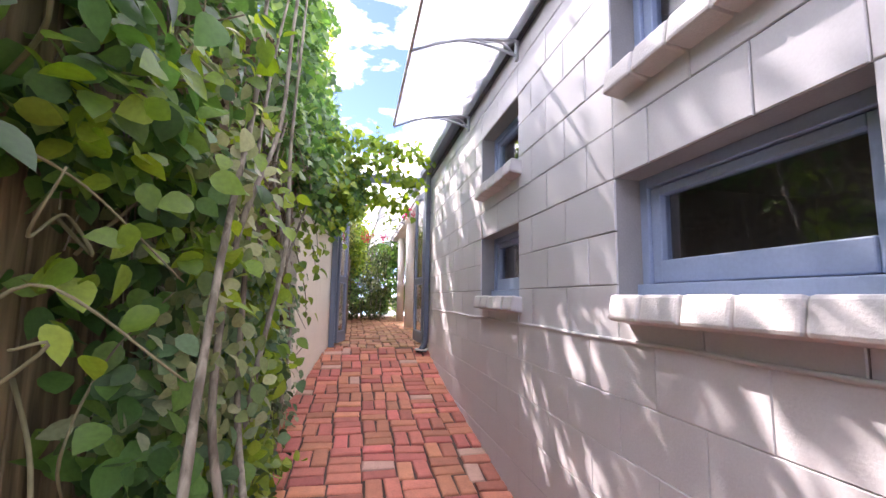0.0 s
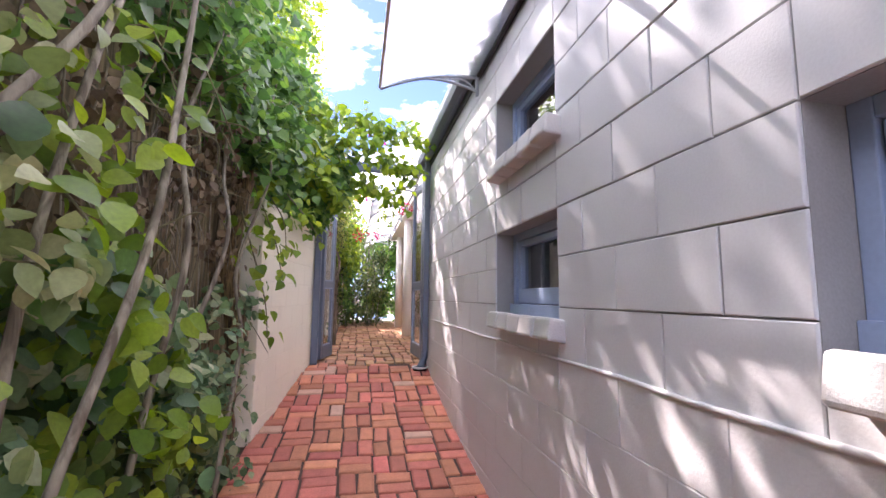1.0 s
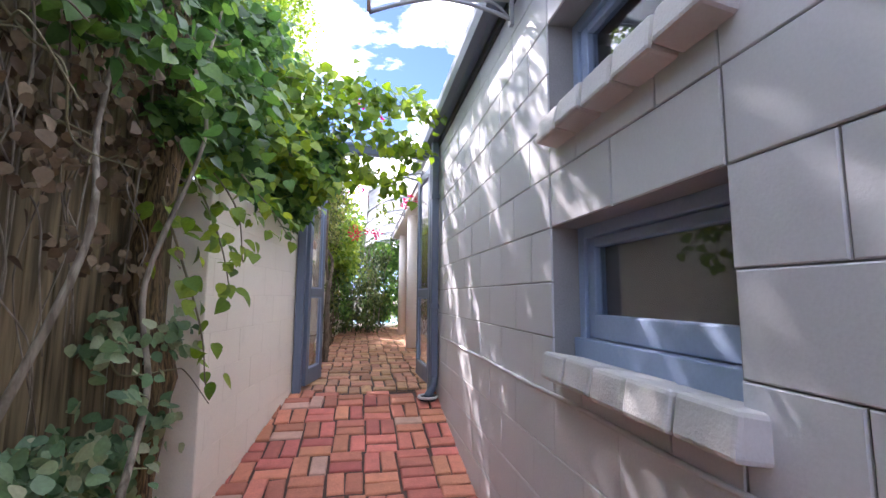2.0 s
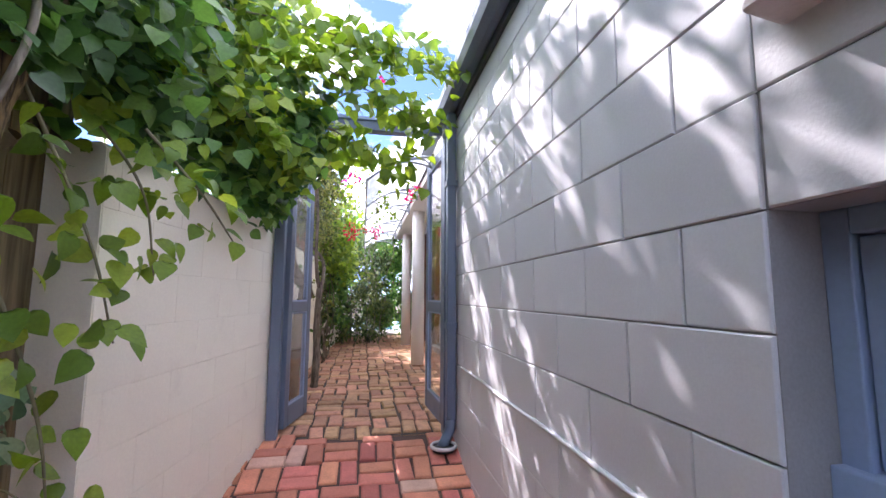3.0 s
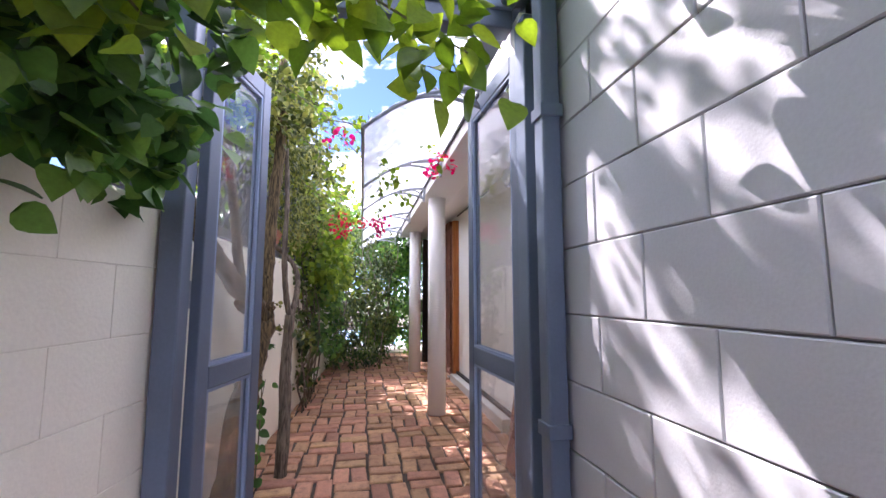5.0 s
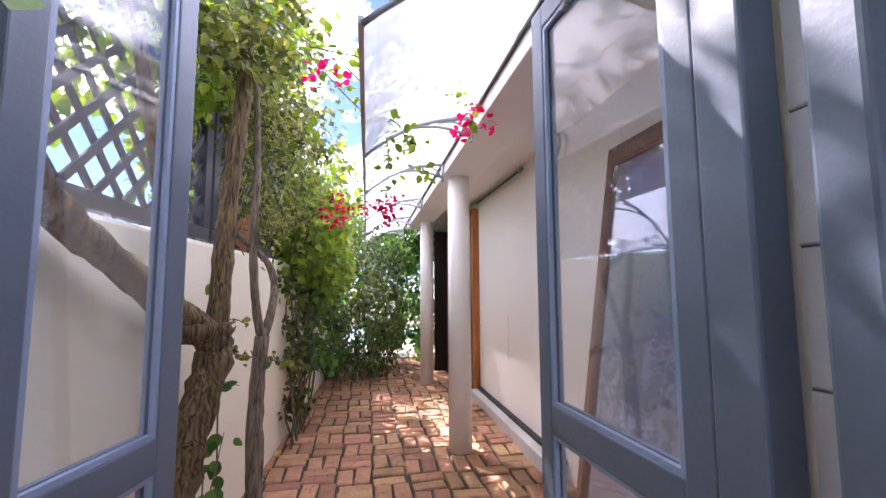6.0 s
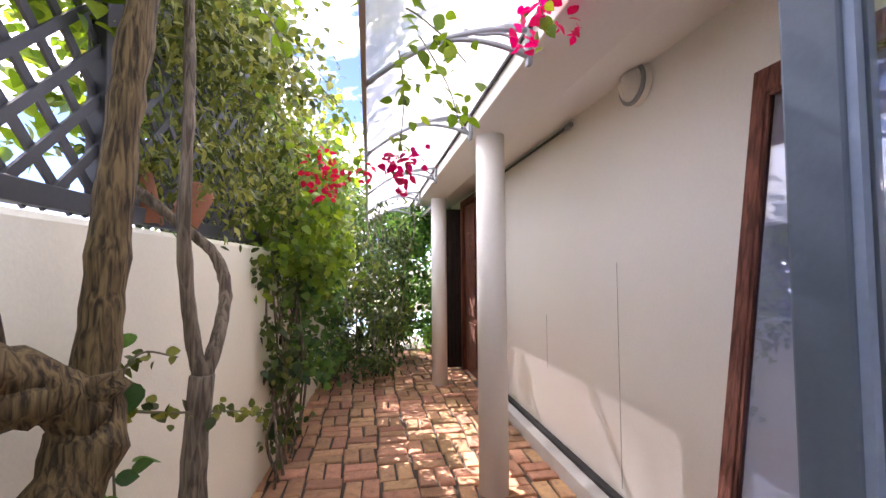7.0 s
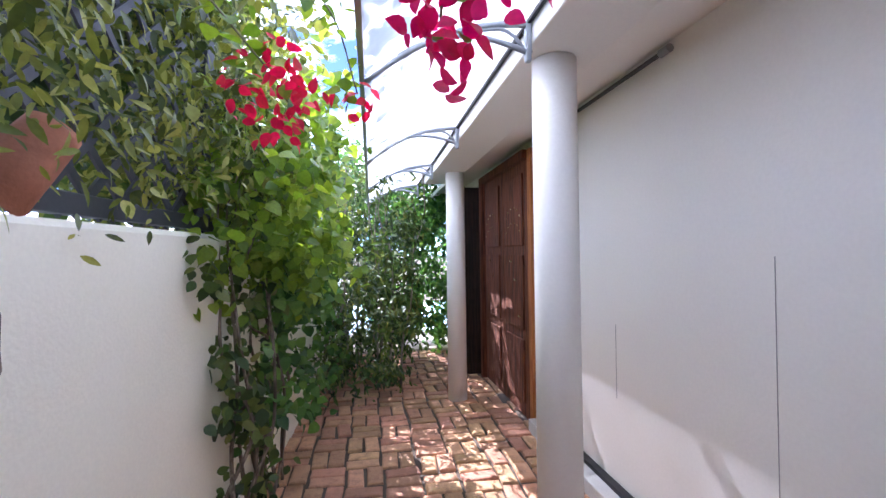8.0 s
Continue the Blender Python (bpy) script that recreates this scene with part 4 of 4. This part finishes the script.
creeper("vine", "leafy green vine hanging over the cream wall and gate head",
        [([*l], 0.006, 0.0025, M_TWIG, 0.1) for l in reach_lines + hang_lines] + [(wander((-0.66, 3.92, -0.35), (-0.66, 4.02, 2.4), 6, 0.025, 77), 0.075, 0.05, M_BARK, 0.15)],
        [(over, (0.055, 0.10), M_LEAF, LEAF_IVY, (0.5, -0.5, 0.6), 0.5, 0.9), (reach, (0.06, 0.10), M_LEAF_LIME, LEAF_IVY, (0.2, -0.6, 0.6), 0.5, 1.2),
         (hang, (0.05, 0.085), M_LEAF_LIME, LEAF_IVY, (0.6, -0.5, 0.5), 0.5, 1.0)])


def flowers(name, label, centres, parent_line, seed, mat=None, n=26, spread=0.06, size=(0.028, 0.048)):
    """A spray of bougainvillea: a thin cane with clusters of papery bracts."""
    t = thing(name, label, "flowers", "bougainvillea sprays")
    part("cane", tube(bmesh.new(), smooth_line(parent_line, 6), 0.004, 0.002, 6), M_TWIG, t)
    rng = np.random.default_rng(seed)
    for i, c in enumerate(centres):
        pts = np.asarray(c) + rng.normal(0, spread * 0.5, (n, 3))
        leaves("bloom", pts, size, mat or M_PETAL, t, LEAF_OVAL, (0, -0.4, 0.3), 0.9, 0.3, seed + i)
    lp = line_points([smooth_line(parent_line, 6)], 70, 0.035, seed + 50)
    if len(lp):
        leaves("leaves", lp, (0.03, 0.055), M_LEAF_LIME, t, LEAF_OVAL, (0, -0.4, 0.7), 0.6, 0.5, seed + 60)
    return t


flowers("bougainvillea", "magenta bougainvillea spray hanging beside the porch beam", [(0.84, 7.40, 2.24), (0.90, 7.45, 2.32), (0.80, 7.42, 2.17), (0.97, 7.42, 2.22)], [(0.10, 7.15, 2.40), (0.32, 7.2, 2.40), (0.58, 7.3, 2.42), (0.82, 7.4, 2.34), (0.88, 7.42, 2.2)], 31, None, 10, 0.05)
flowers("bougainvillea", "magenta bougainvillea cluster hanging under the canopy", [(0.45, 7.64, 1.77), (0.42, 7.66, 1.83), (0.49, 7.62, 1.84)], [(0.36, 7.5, 2.6), (0.40, 7.58, 2.38), (0.46, 7.64, 2.1), (0.44, 7.65, 1.82)], 33, None, 20, 0.045, (0.022, 0.038))
flowers("bougainvillea", "red bougainvillea cluster at the edge of the creeper", [(0.10, 8.06, 1.86), (0.20, 8.04, 1.86), (0.15, 8.08, 1.94), (0.17, 8.05, 1.80)], [(-0.25, 8.2, 2.3), (-0.05, 8.12, 2.15), (0.14, 8.07, 1.92)], 35, M_PETAL_RED, 20, 0.05, (0.022, 0.038))
flowers("bougainvillea", "small red bougainvillea bloom at the canopy edge", [(0.32, 8.3, 1.94)], [(0.1, 8.4, 2.4), (0.25, 8.35, 2.2), (0.32, 8.3, 1.96)], 37, M_PETAL_RED, 12, 0.045)
flowers("bougainvillea", "pink bougainvillea cluster on a cane above the path", [(0.17, 7.18, 2.34), (0.24, 7.2, 2.29), (0.12, 7.16, 2.28)], [(-0.3, 7.2, 2.7), (0.0, 7.18, 2.5), (0.18, 7.18, 2.36)], 38, None, 8, 0.05)
flowers("bougainvillea", "magenta bougainvillea tips above the gate", [(0.42, 5.6, 2.6), (0.5, 5.7, 2.52), (0.24, 5.6, 2.72)], [(-0.2, 5.6, 2.8), (0.2, 5.6, 2.74), (0.5, 5.68, 2.55)], 39, None, 8, 0.04, (0.02, 0.035))
flowers("bougainvillea", "leafy trailing cane hanging from the canopy front", [], [(0.05, 7.6, 2.6), (0.30, 7.5, 2.3), (0.44, 7.4, 2.22), (0.54, 7.35, 2.12), (0.60, 7.3, 2.02)], 43)

flowers("bougainvillea", "leafy green cane arching from the creeper to the canopy", [], [(-0.30, 7.5, 2.72), (-0.05, 7.42, 2.64), (0.15, 7.35, 2.50), (0.34, 7.32, 2.40), (0.50, 7.34, 2.28)], 44)
flowers("bougainvillea", "leafy green cane hanging below the canopy edge", [], [(0.22, 7.7, 2.62), (0.38, 7.66, 2.44), (0.50, 7.62, 2.28), (0.60, 7.6, 2.10), (0.64, 7.6, 1.98)], 46)
flowers("bougainvillea", "leafy green cane dangling beside the creeper", [], [(-0.35, 7.6, 2.6), (-0.12, 7.6, 2.46), (0.04, 7.62, 2.26), (0.1, 7.62, 2.08)], 48)


# the old twisted vine beyond the gate
def old_vine():
    g = ground_height(7.15)
    trunk = [(-0.34, 6.96, g - 0.05), (-0.325, 7.02, 0.35), (-0.30, 7.10, 0.72), (-0.27, 7.19, 0.95), (-0.25, 7.27, 1.13), (-0.26, 7.28, 1.25)]
    limb1 = [(-0.25, 7.27, 1.12), (-0.25, 7.30, 1.35), (-0.25, 7.335, 1.6), (-0.24, 7.37, 1.95), (-0.22, 7.41, 2.3), (-0.24, 7.5, 2.95)]
    limb2 = [(-0.255, 7.26, 1.16), (-0.30, 7.18, 1.26), (-0.335, 7.06, 1.32), (-0.35, 6.92, 1.39), (-0.37, 6.72, 1.49), (-0.385, 6.5, 1.60), (-0.41, 6.3, 1.78), (-0.50, 6.15, 2.1), (-0.6, 6.0, 2.4)]
    limb3 = [(-0.345, 7.15, 1.28), (-0.365, 7.12, 1.45), (-0.375, 7.05, 1.68), (-0.39, 6.97, 1.95), (-0.44, 6.9, 2.4)]
    c3 = cloud_points(1000, (-0.62, 6.7, 2.15), (-0.36, 7.8, 3.2), 46, 0.11, 45)
    knot = [(-0.28, 7.2, 1.22), (-0.33, 7.09, 1.24), (-0.345, 7.02, 1.255)]
    c1 = cloud_points(3000, (-0.6, 7.0, 2.35), (0.02, 8.6, 3.2), 100, 0.15, 41)
    c4 = cloud_points(5400, (-1.0, 8.3, 1.75), (-0.5, 10.8, 3.3), 130, 0.16, 46, 1.2)
    c5 = cloud_points(1100, (-1.0, 6.0, 1.9), (-0.64, 8.2, 3.1), 46, 0.13, 47)
    c2 = cloud_points(6000, (-0.6, 7.75, 1.72), (-0.12, 9.5, 2.9), 170, 0.13, 42, 1.4)
    creeper("old_vine", "old gnarled vine with a twisted trunk against the wall",
            [(trunk, 0.075, 0.062, M_BARK, 0.2), (limb1, 0.044, 0.032, M_BARK, 0.12), (limb2, 0.056, 0.034, M_BARK, 0.16), (limb3, 0.03, 0.022, M_BARK, 0.1), (knot, 0.05, 0.014, M_BARK, 0.25)],
            [(c1, (0.03, 0.055), M_LEAF_OLIVE, LEAF_OVAL, (0.4, -0.5, 0.6), 0.6, 0.8), (c3, (0.035, 0.065), M_LEAF_LIME, LEAF_IVY, (0.4, -0.5, 0.6), 0.6, 0.8), (c5, (0.04, 0.075), M_LEAF_LIME, LEAF_IVY, (0.4, -0.5, 0.6), 0.6, 0.8), (c4, (0.045, 0.08), M_LEAF_DARK, LEAF_OVAL, (0.5, -0.5, 0.5), 0.6, 0.8), (c2, (0.03, 0.06), M_LEAF_OLIVE, LEAF_THIN, (0.5, -0.5, 0.5), 0.6, 1.2)], "vines")
    g = ground_height(7.8)
    shoots = [[(-0.30, 7.46, g - 0.02), (-0.28, 7.45, 0.6), (-0.29, 7.44, 1.0), (-0.31, 7.42, 1.38)], [(-0.34, 7.32, g - 0.02), (-0.30, 7.35, 0.55), (-0.33, 7.38, 0.9)],
              [(-0.33, 7.2, g - 0.02), (-0.29, 7.34, 0.45), (-0.27, 7.5, 0.75)],
              [(-0.30, 7.45, 1.12), (-0.20, 7.55, 1.075), (-0.09, 7.68, 1.03), (0.0, 7.8, 0.98)], [(-0.30, 7.44, 1.18), (-0.27, 7.52, 1.25), (-0.21, 7.6, 1.22)]]
    creeper("young_vine", "slim forked vine stem beside the wall",
            [([(-0.165, 7.56, g - 0.03), (-0.155, 7.58, 0.45), (-0.165, 7.60, 0.8), (-0.15, 7.62, 1.16)], 0.040, 0.034, M_VINE, 0.14),
             ([(-0.15, 7.62, 1.13), (-0.185, 7.62, 1.32), (-0.20, 7.60, 1.6), (-0.20, 7.62, 2.0), (-0.24, 7.7, 2.5)], 0.022, 0.015, M_VINE, 0.12),
             ([(-0.15, 7.62, 1.13), (-0.125, 7.68, 1.27), (-0.125, 7.74, 1.41), (-0.16, 7.75, 1.52), (-0.23, 7.72, 1.60), (-0.37, 7.66, 1.73)], 0.022, 0.016, M_VINE, 0.12)]
            + [(line, 0.0045, 0.002, M_TWIG, 0.1) for line in shoots],
            [(line_points([smooth_line(p, 6) for p in shoots[:3]], 22, 0.03, 44), (0.045, 0.085), M_LEAF, LEAF_OVAL, (0.4, -0.7, 0.4), 0.4, 0.8),
             (line_points([smooth_line(p, 6) for p in shoots[3:]], 75, 0.016, 45), (0.022, 0.042), M_LEAF_OLIVE, LEAF_OVAL, (0.4, -0.7, 0.4), 0.5, 0.6)], "vines")


old_vine()

# climbers along the far wall
far_stems = []
for k in range(12):
    y = 9.0 + 0.08 * k
    far_stems.append((wander((-0.22 + 0.01 * (k % 3), y, ground_height(y)), (-0.30 + rnd0.uniform(-0.05, 0.15), y + rnd0.uniform(-0.2, 0.5), 1.9), 6, 0.05, 500 + k), 0.010, 0.004, M_VINE, 0.1))
wl = cloud_points(520, (-0.34, 8.9, 0.35), (-0.16, 9.7, 1.7), 40, 0.10, 51, 1.3)
wm = cloud_points(3000, (-0.45, 9.0, 1.35), (0.14, 11.0, 2.25), 80, 0.16, 52)
wd = cloud_points(1500, (-0.42, 9.2, 0.6), (0.02, 11.2, 1.5), 70, 0.13, 54, 1.3)
wh = cloud_points(3600, (-0.8, 8.4, 1.8), (0.05, 11.0, 3.0), 140, 0.2, 53, 1.2)
creeper("climber", "bright green climber covering the far wall", far_stems,
        [(wl, (0.04, 0.075), M_LEAF_DARK, LEAF_OVAL, (0.6, -0.5, 0.4), 0.6, 0.8), (wm, (0.042, 0.078), M_LEAF_LIME, LEAF_IVY, (0.4, -0.6, 0.5), 0.6, 0.8), (wd, (0.045, 0.08), M_LEAF, LEAF_IVY, (0.4, -0.6, 0.5), 0.6, 0.9),
         (wh, (0.03, 0.06), M_LEAF_OLIVE, LEAF_OVAL, (0.4, -0.5, 0.6), 0.6, 0.8)])

bush_stems = []
for k in range(16):
    x, y = rnd0.uniform(-0.1, 0.75), rnd0.uniform(11.2, 13.0)
    bush_stems.append((wander((x, y, 0.12), (x + rnd0.uniform(-0.25, 0.25), y + rnd0.uniform(-0.2, 0.2), 2.4), 5, 0.05, 700 + k), 0.014, 0.005, M_STEM, 0.1))
creeper("shrub", "tall thin-leaved shrubs at the end of the path", bush_stems,
        [(cloud_points(11000, (-0.25, 11.0, 0.2), (0.8, 13.2, 2.6), 190, 0.19, 61), (0.05, 0.10), M_LEAF_DARK, LEAF_THIN, (0.2, -0.6, 0.6), 0.6, 0.9),
         (cloud_points(7500, (0.3, 12.4, 0.35), (1.7, 14.2, 2.6), 150, 0.2, 62), (0.05, 0.09), M_LEAF, LEAF_OVAL, (0.2, -0.6, 0.6), 0.6, 0.9)], "shrubs")


# trees behind the boundary
def tree(x, y, z, h, crown, n, seed, mat, label):
    t = thing("tree", label, "tree", "garden trees")
    rnd = random.Random(seed)
    base = Vector((x, y, z))
    top = base + Vector((rnd.uniform(-0.3, 0.3), rnd.uniform(-0.3, 0.3), h * 0.62))
    trunk = bmesh.new()
    tube(trunk, smooth_line(wander(base, top, 5, 0.06, seed), 5), h * 0.026, h * 0.013, 10, 0.1, seed)
    part("trunk", trunk, M_BARK, t)
    ends = []
    for k in range(9):
        a = rnd.uniform(0, 6.28)
        s = base + (top - base) * rnd.uniform(0.55, 1.0)
        e = s + Vector((math.cos(a) * crown * rnd.uniform(0.4, 0.9), math.sin(a) * crown * rnd.uniform(0.4, 0.9), h * rnd.uniform(0.1, 0.36)))
        part("limb", tube(bmesh.new(), smooth_line(wander(s, e, 4, 0.08, seed + k), 4), h * 0.010, h * 0.003, 6, 0.1, k), M_BARK, t)
        ends += [s.lerp(e, f) for f in (0.5, 0.75, 1.0)]
    rng = np.random.default_rng(seed)
    cs = np.array([tuple(e) for e in ends])
    pts = cs[rng.integers(0, len(cs), n)] + rng.normal(0, crown * 0.2, (n, 3))
    leaves("crown", pts, (0.06, 0.12), mat, t, LEAF_OVAL, (0.1, -0.2, 0.8), 0.7, 0.6, seed)
    return t


tree(-0.85, 9.9, 0.0, 5.0, 1.15, 5200, 81, M_LEAF_LIME, "feathery light green tree behind the garden wall")
tree(-1.6, 13.5, 0.0, 4.2, 1.5, 4200, 82, M_LEAF, "leafy tree behind the end of the path")
tree(1.2, 17.0, 0.0, 4.0, 1.6, 4200, 84, M_LEAF_DARK, "dark tree beyond the pool")
tree(-0.8, 17.5, 0.0, 4.5, 1.8, 4200, 85, M_LEAF, "green tree beyond the pool")

# an unseen tall tree added behind the fence so its crown throws dappled shade
def shade_tree():
    t = thing("tree", "unseen tree added behind the fence to dapple the wall, with seen lower sprays", "tree", "garden trees")
    rnd = random.Random(64)
    g = ground_height(6.0) - 0.1
    foot, head = Vector((-2.7, 6.3, g)), Vector((-2.3, 6.1, 4.6))
    part("trunk", tube(bmesh.new(), smooth_line(wander(foot, head, 5, 0.05, 64), 5), 0.15, 0.07, 12, 0.1, 64), M_BARK, t)
    lines = []
    for k in range(26):
        y = 2.7 + 0.19 * k
        s = foot.lerp(head, rnd.uniform(0.72, 1.0))
        e = Vector((rnd.uniform(-2.1, -1.35), y, rnd.uniform(4.9, 7.2)))
        line = smooth_line(wander(s, e, 4, 0.10, 900 + k), 4)
        lines.append(line[len(line) // 3:])
        part("limb", tube(bmesh.new(), line, 0.030, 0.005, 6, 0.1, k), M_BARK, t)
    # crown leaves out of view, spread to shade the near block wall
    pts = np.vstack((line_points(lines, 55, 0.16, 91), cloud_points(4900, (-2.1, 2.4, 4.3), (-1.35, 7.4, 7.2), 190, 0.15, 92)))
    leaves("crown", pts, (0.05, 0.10), M_LEAF, t, LEAF_OVAL, (0.1, -0.2, 0.8), 0.6, 0.8, 93)
    # lower sprays that hang out over the cream wall and the gate
    sprays = []
    for k in range(24):
        y = 6.1 + 0.12 * k
        line = smooth_line(wander(foot.lerp(head, rnd.uniform(0.7, 0.95)), (rnd.uniform(-1.1, -0.6), y, rnd.uniform(3.5, 6.0)), 4, 0.08, 940 + k), 4)
        sprays.append(line[len(line) // 2:])
        part("limb", tube(bmesh.new(), line, 0.018, 0.003, 6, 0.1, k), M_BARK, t)
    # the last cloud is added only to shade the upper block wall
    pts = np.vstack((line_points(sprays, 60, 0.09, 94), cloud_points(10400, (-1.3, 5.6, 3.4), (-0.6, 9.7, 6.3), 370, 0.125, 95), cloud_points(2800, (-1.3, 5.8, 4.7), (-0.7, 7.8, 6.4), 120, 0.13, 97)))
    leaves("foliage", pts, (0.03, 0.065), M_LEAF_LIME, t, LEAF_OVAL, (0.1, -0.2, 0.8), 0.6, 0.8, 96)


shade_tree()


# ---- pool side at the end ----
tagged(link("pool_paving", boxes(((-3, 13.2, 0.10), (6, 14.6, 0.16)), bevel=0.004), M_PAVE), "pale sunlit paving beside the pool", "paving", kind="structure")
tagged(link("water", boxes(((-3, 14.62, 0.0), (6, 19.5, 0.10))), M_POOL), "blue pool water in the sun", "water", kind="structure")


# ---- pieces of the wall and of the paving ----
block_pieces(east)


def cream_pieces(wall):
    """Painted blocks of the cream wall, a hair proud of their filled joints."""
    p, q = Vector((-0.57, 4.37, 0)), Vector((-0.34, 6.11, 0))
    ln = (q - p).length
    m = Matrix.Translation(p) @ Matrix.Rotation(math.atan2((q - p).y, (q - p).x), 4, "Z")
    z, row = 1.60, 0
    while z > -0.4:
        u = -BLOCK * (0.3 if row % 2 else 0.8)
        while u < ln - 0.02:
            a, b = max(u, 0.004), min(u + BLOCK, ln - 0.004)
            u += BLOCK
            g = 0.0008
            z0, z1 = z - COURSE + g, z - g
            bm = bmesh.new()
            box(bm, (a + g, -0.0035, z0), (b - g, 0.02, z1), 0.002)
            part("block", bm, M_CREAM, wall).matrix_basis = m
        z, row = z - COURSE, row + 1


cream_pieces(west_near)


def brick_mesh(name, l, w, seed, mat):
    """One worn paving brick: a rounded slab, lying along x."""
    rnd = random.Random(seed)
    b = 0.009
    def ring(inset, z):
        return [((l / 2 - inset) * sx + rnd.uniform(-0.002, 0.002), (w / 2 - inset) * sy + rnd.uniform(-0.002, 0.002), z) for sx, sy in ((-1, -1), (1, -1), (1, 1), (-1, 1))]
    verts = ring(0, -0.05) + ring(0.0, -0.010) + ring(b * 0.4, -0.003) + ring(b * 1.5, 0.0)
    faces = [(12, 13, 14, 15)]
    for r in range(3):
        for k in range(4):
            n = (k + 1) % 4
            faces.append((r * 4 + k, r * 4 + n, r * 4 + 4 + n, r * 4 + 4 + k))
    me = bpy.data.meshes.new(name)
    me.from_pydata(verts, [], faces)
    me.materials.append(mat)
    return me


def paving(name, label, x0, x1, y0, y1, near, mats, bed_mat, rough, seed, gap, turn, shift, pale_share):
    """Brick paving in basket weave; the near stretch as single bricks, the rest joined."""
    MOD = 0.232
    bm = bmesh.new()
    ys = np.linspace(y0, y1, 24)
    a = [[bm.verts.new((x, y, ground_height(y) - 0.016)) for x in (x0, x1)] for y in ys]
    for p, q in zip(a, a[1:]):
        bm.faces.new((p[0], p[1], q[1], q[0]))
    bed = tagged(link(name, bm, bed_mat), label, "paving", kind="structure")
    kinds = [brick_mesh("brick", MOD - gap - 0.004 * (s % 3), MOD / 2 - gap - 0.003 * (s % 2), s, mats[0]) for s in range(6)]
    pale = brick_mesh("brick", MOD - gap, MOD / 2 - gap, 3, M_PALE_BRICK)
    rnd = random.Random(seed)
    verts, faces = [], []
    rest = [np.array([v.co[:] for v in me.vertices]) for me in kinds]
    quads = [tuple(p.vertices) for p in kinds[0].polygons]
    slip = [rnd.uniform(-shift, shift) for _ in range(40)]
    rows, cols = int((y1 - y0) / MOD) + 1, int((x1 - x0) / MOD) + 1
    for j in range(rows):
        for i in range(cols):
            cx, cy = x0 + (i + 0.5) * MOD + 0.012 * math.sin(j * 1.7), y0 + (j + 0.5) * MOD + slip[i]
            flip = (i + j) % 2 == 0
            if rnd.random() < 0.10:
                flip = not flip
            for s in (-1, 1):
                px, py = (cx, cy + s * MOD / 4) if flip else (cx + s * MOD / 4, cy)
                if px > x1 or py > y1 or py < y0:
                    continue
                slope = (ground_height(py + 0.1) - ground_height(py - 0.1)) / 0.2
                z = ground_height(py) + rnd.uniform(-rough, rough)
                m = Matrix.Translation((px + rnd.uniform(-0.003, 0.003), py + rnd.uniform(-0.003, 0.003), z)) @ Matrix.Rotation(math.atan(slope) + rnd.gauss(0, 0.012), 4, "X") \
                    @ Matrix.Rotation(rnd.gauss(0, 0.012), 4, "Y") @ Matrix.Rotation((0 if flip else math.pi / 2) + rnd.gauss(0, turn), 4, "Z")
                k = rnd.randrange(6)
                if near[0] <= py <= near[1]:
                    ob = new("brick", pale if rnd.random() < pale_share else kinds[k])
                    ob.matrix_basis = m
                    ob.parent = bed
                else:
                    r3 = np.array(m.to_3x3())
                    base = len(verts)
                    verts.extend((rest[k] @ r3.T + np.array(m.translation)).tolist())
                    faces.extend([tuple(base + q for q in f) for f in quads])
    ob = raw("bricks", verts, faces, mats[1], bed)
    ob["kind"] = "stuff"
    return bed


paving("pavement_red", "worn red clay brick paving in basket weave", -0.60, 1.0, -2.0, 6.04, (2.2, 6.05), (M_RED, M_RED_FAR), M_REDBED, 0.005, 5, 0.012, 0.03, 0.06, 0.045)
paving("pavement_buff", "weathered buff clay brick paving with dark open joints", -0.52, 1.66, 6.05, 13.2, (6.0, 9.2), (M_BUFF, M_BUFF_FAR), M_SAND, 0.008, 6, 0.015, 0.045, 0.09, 0.0)
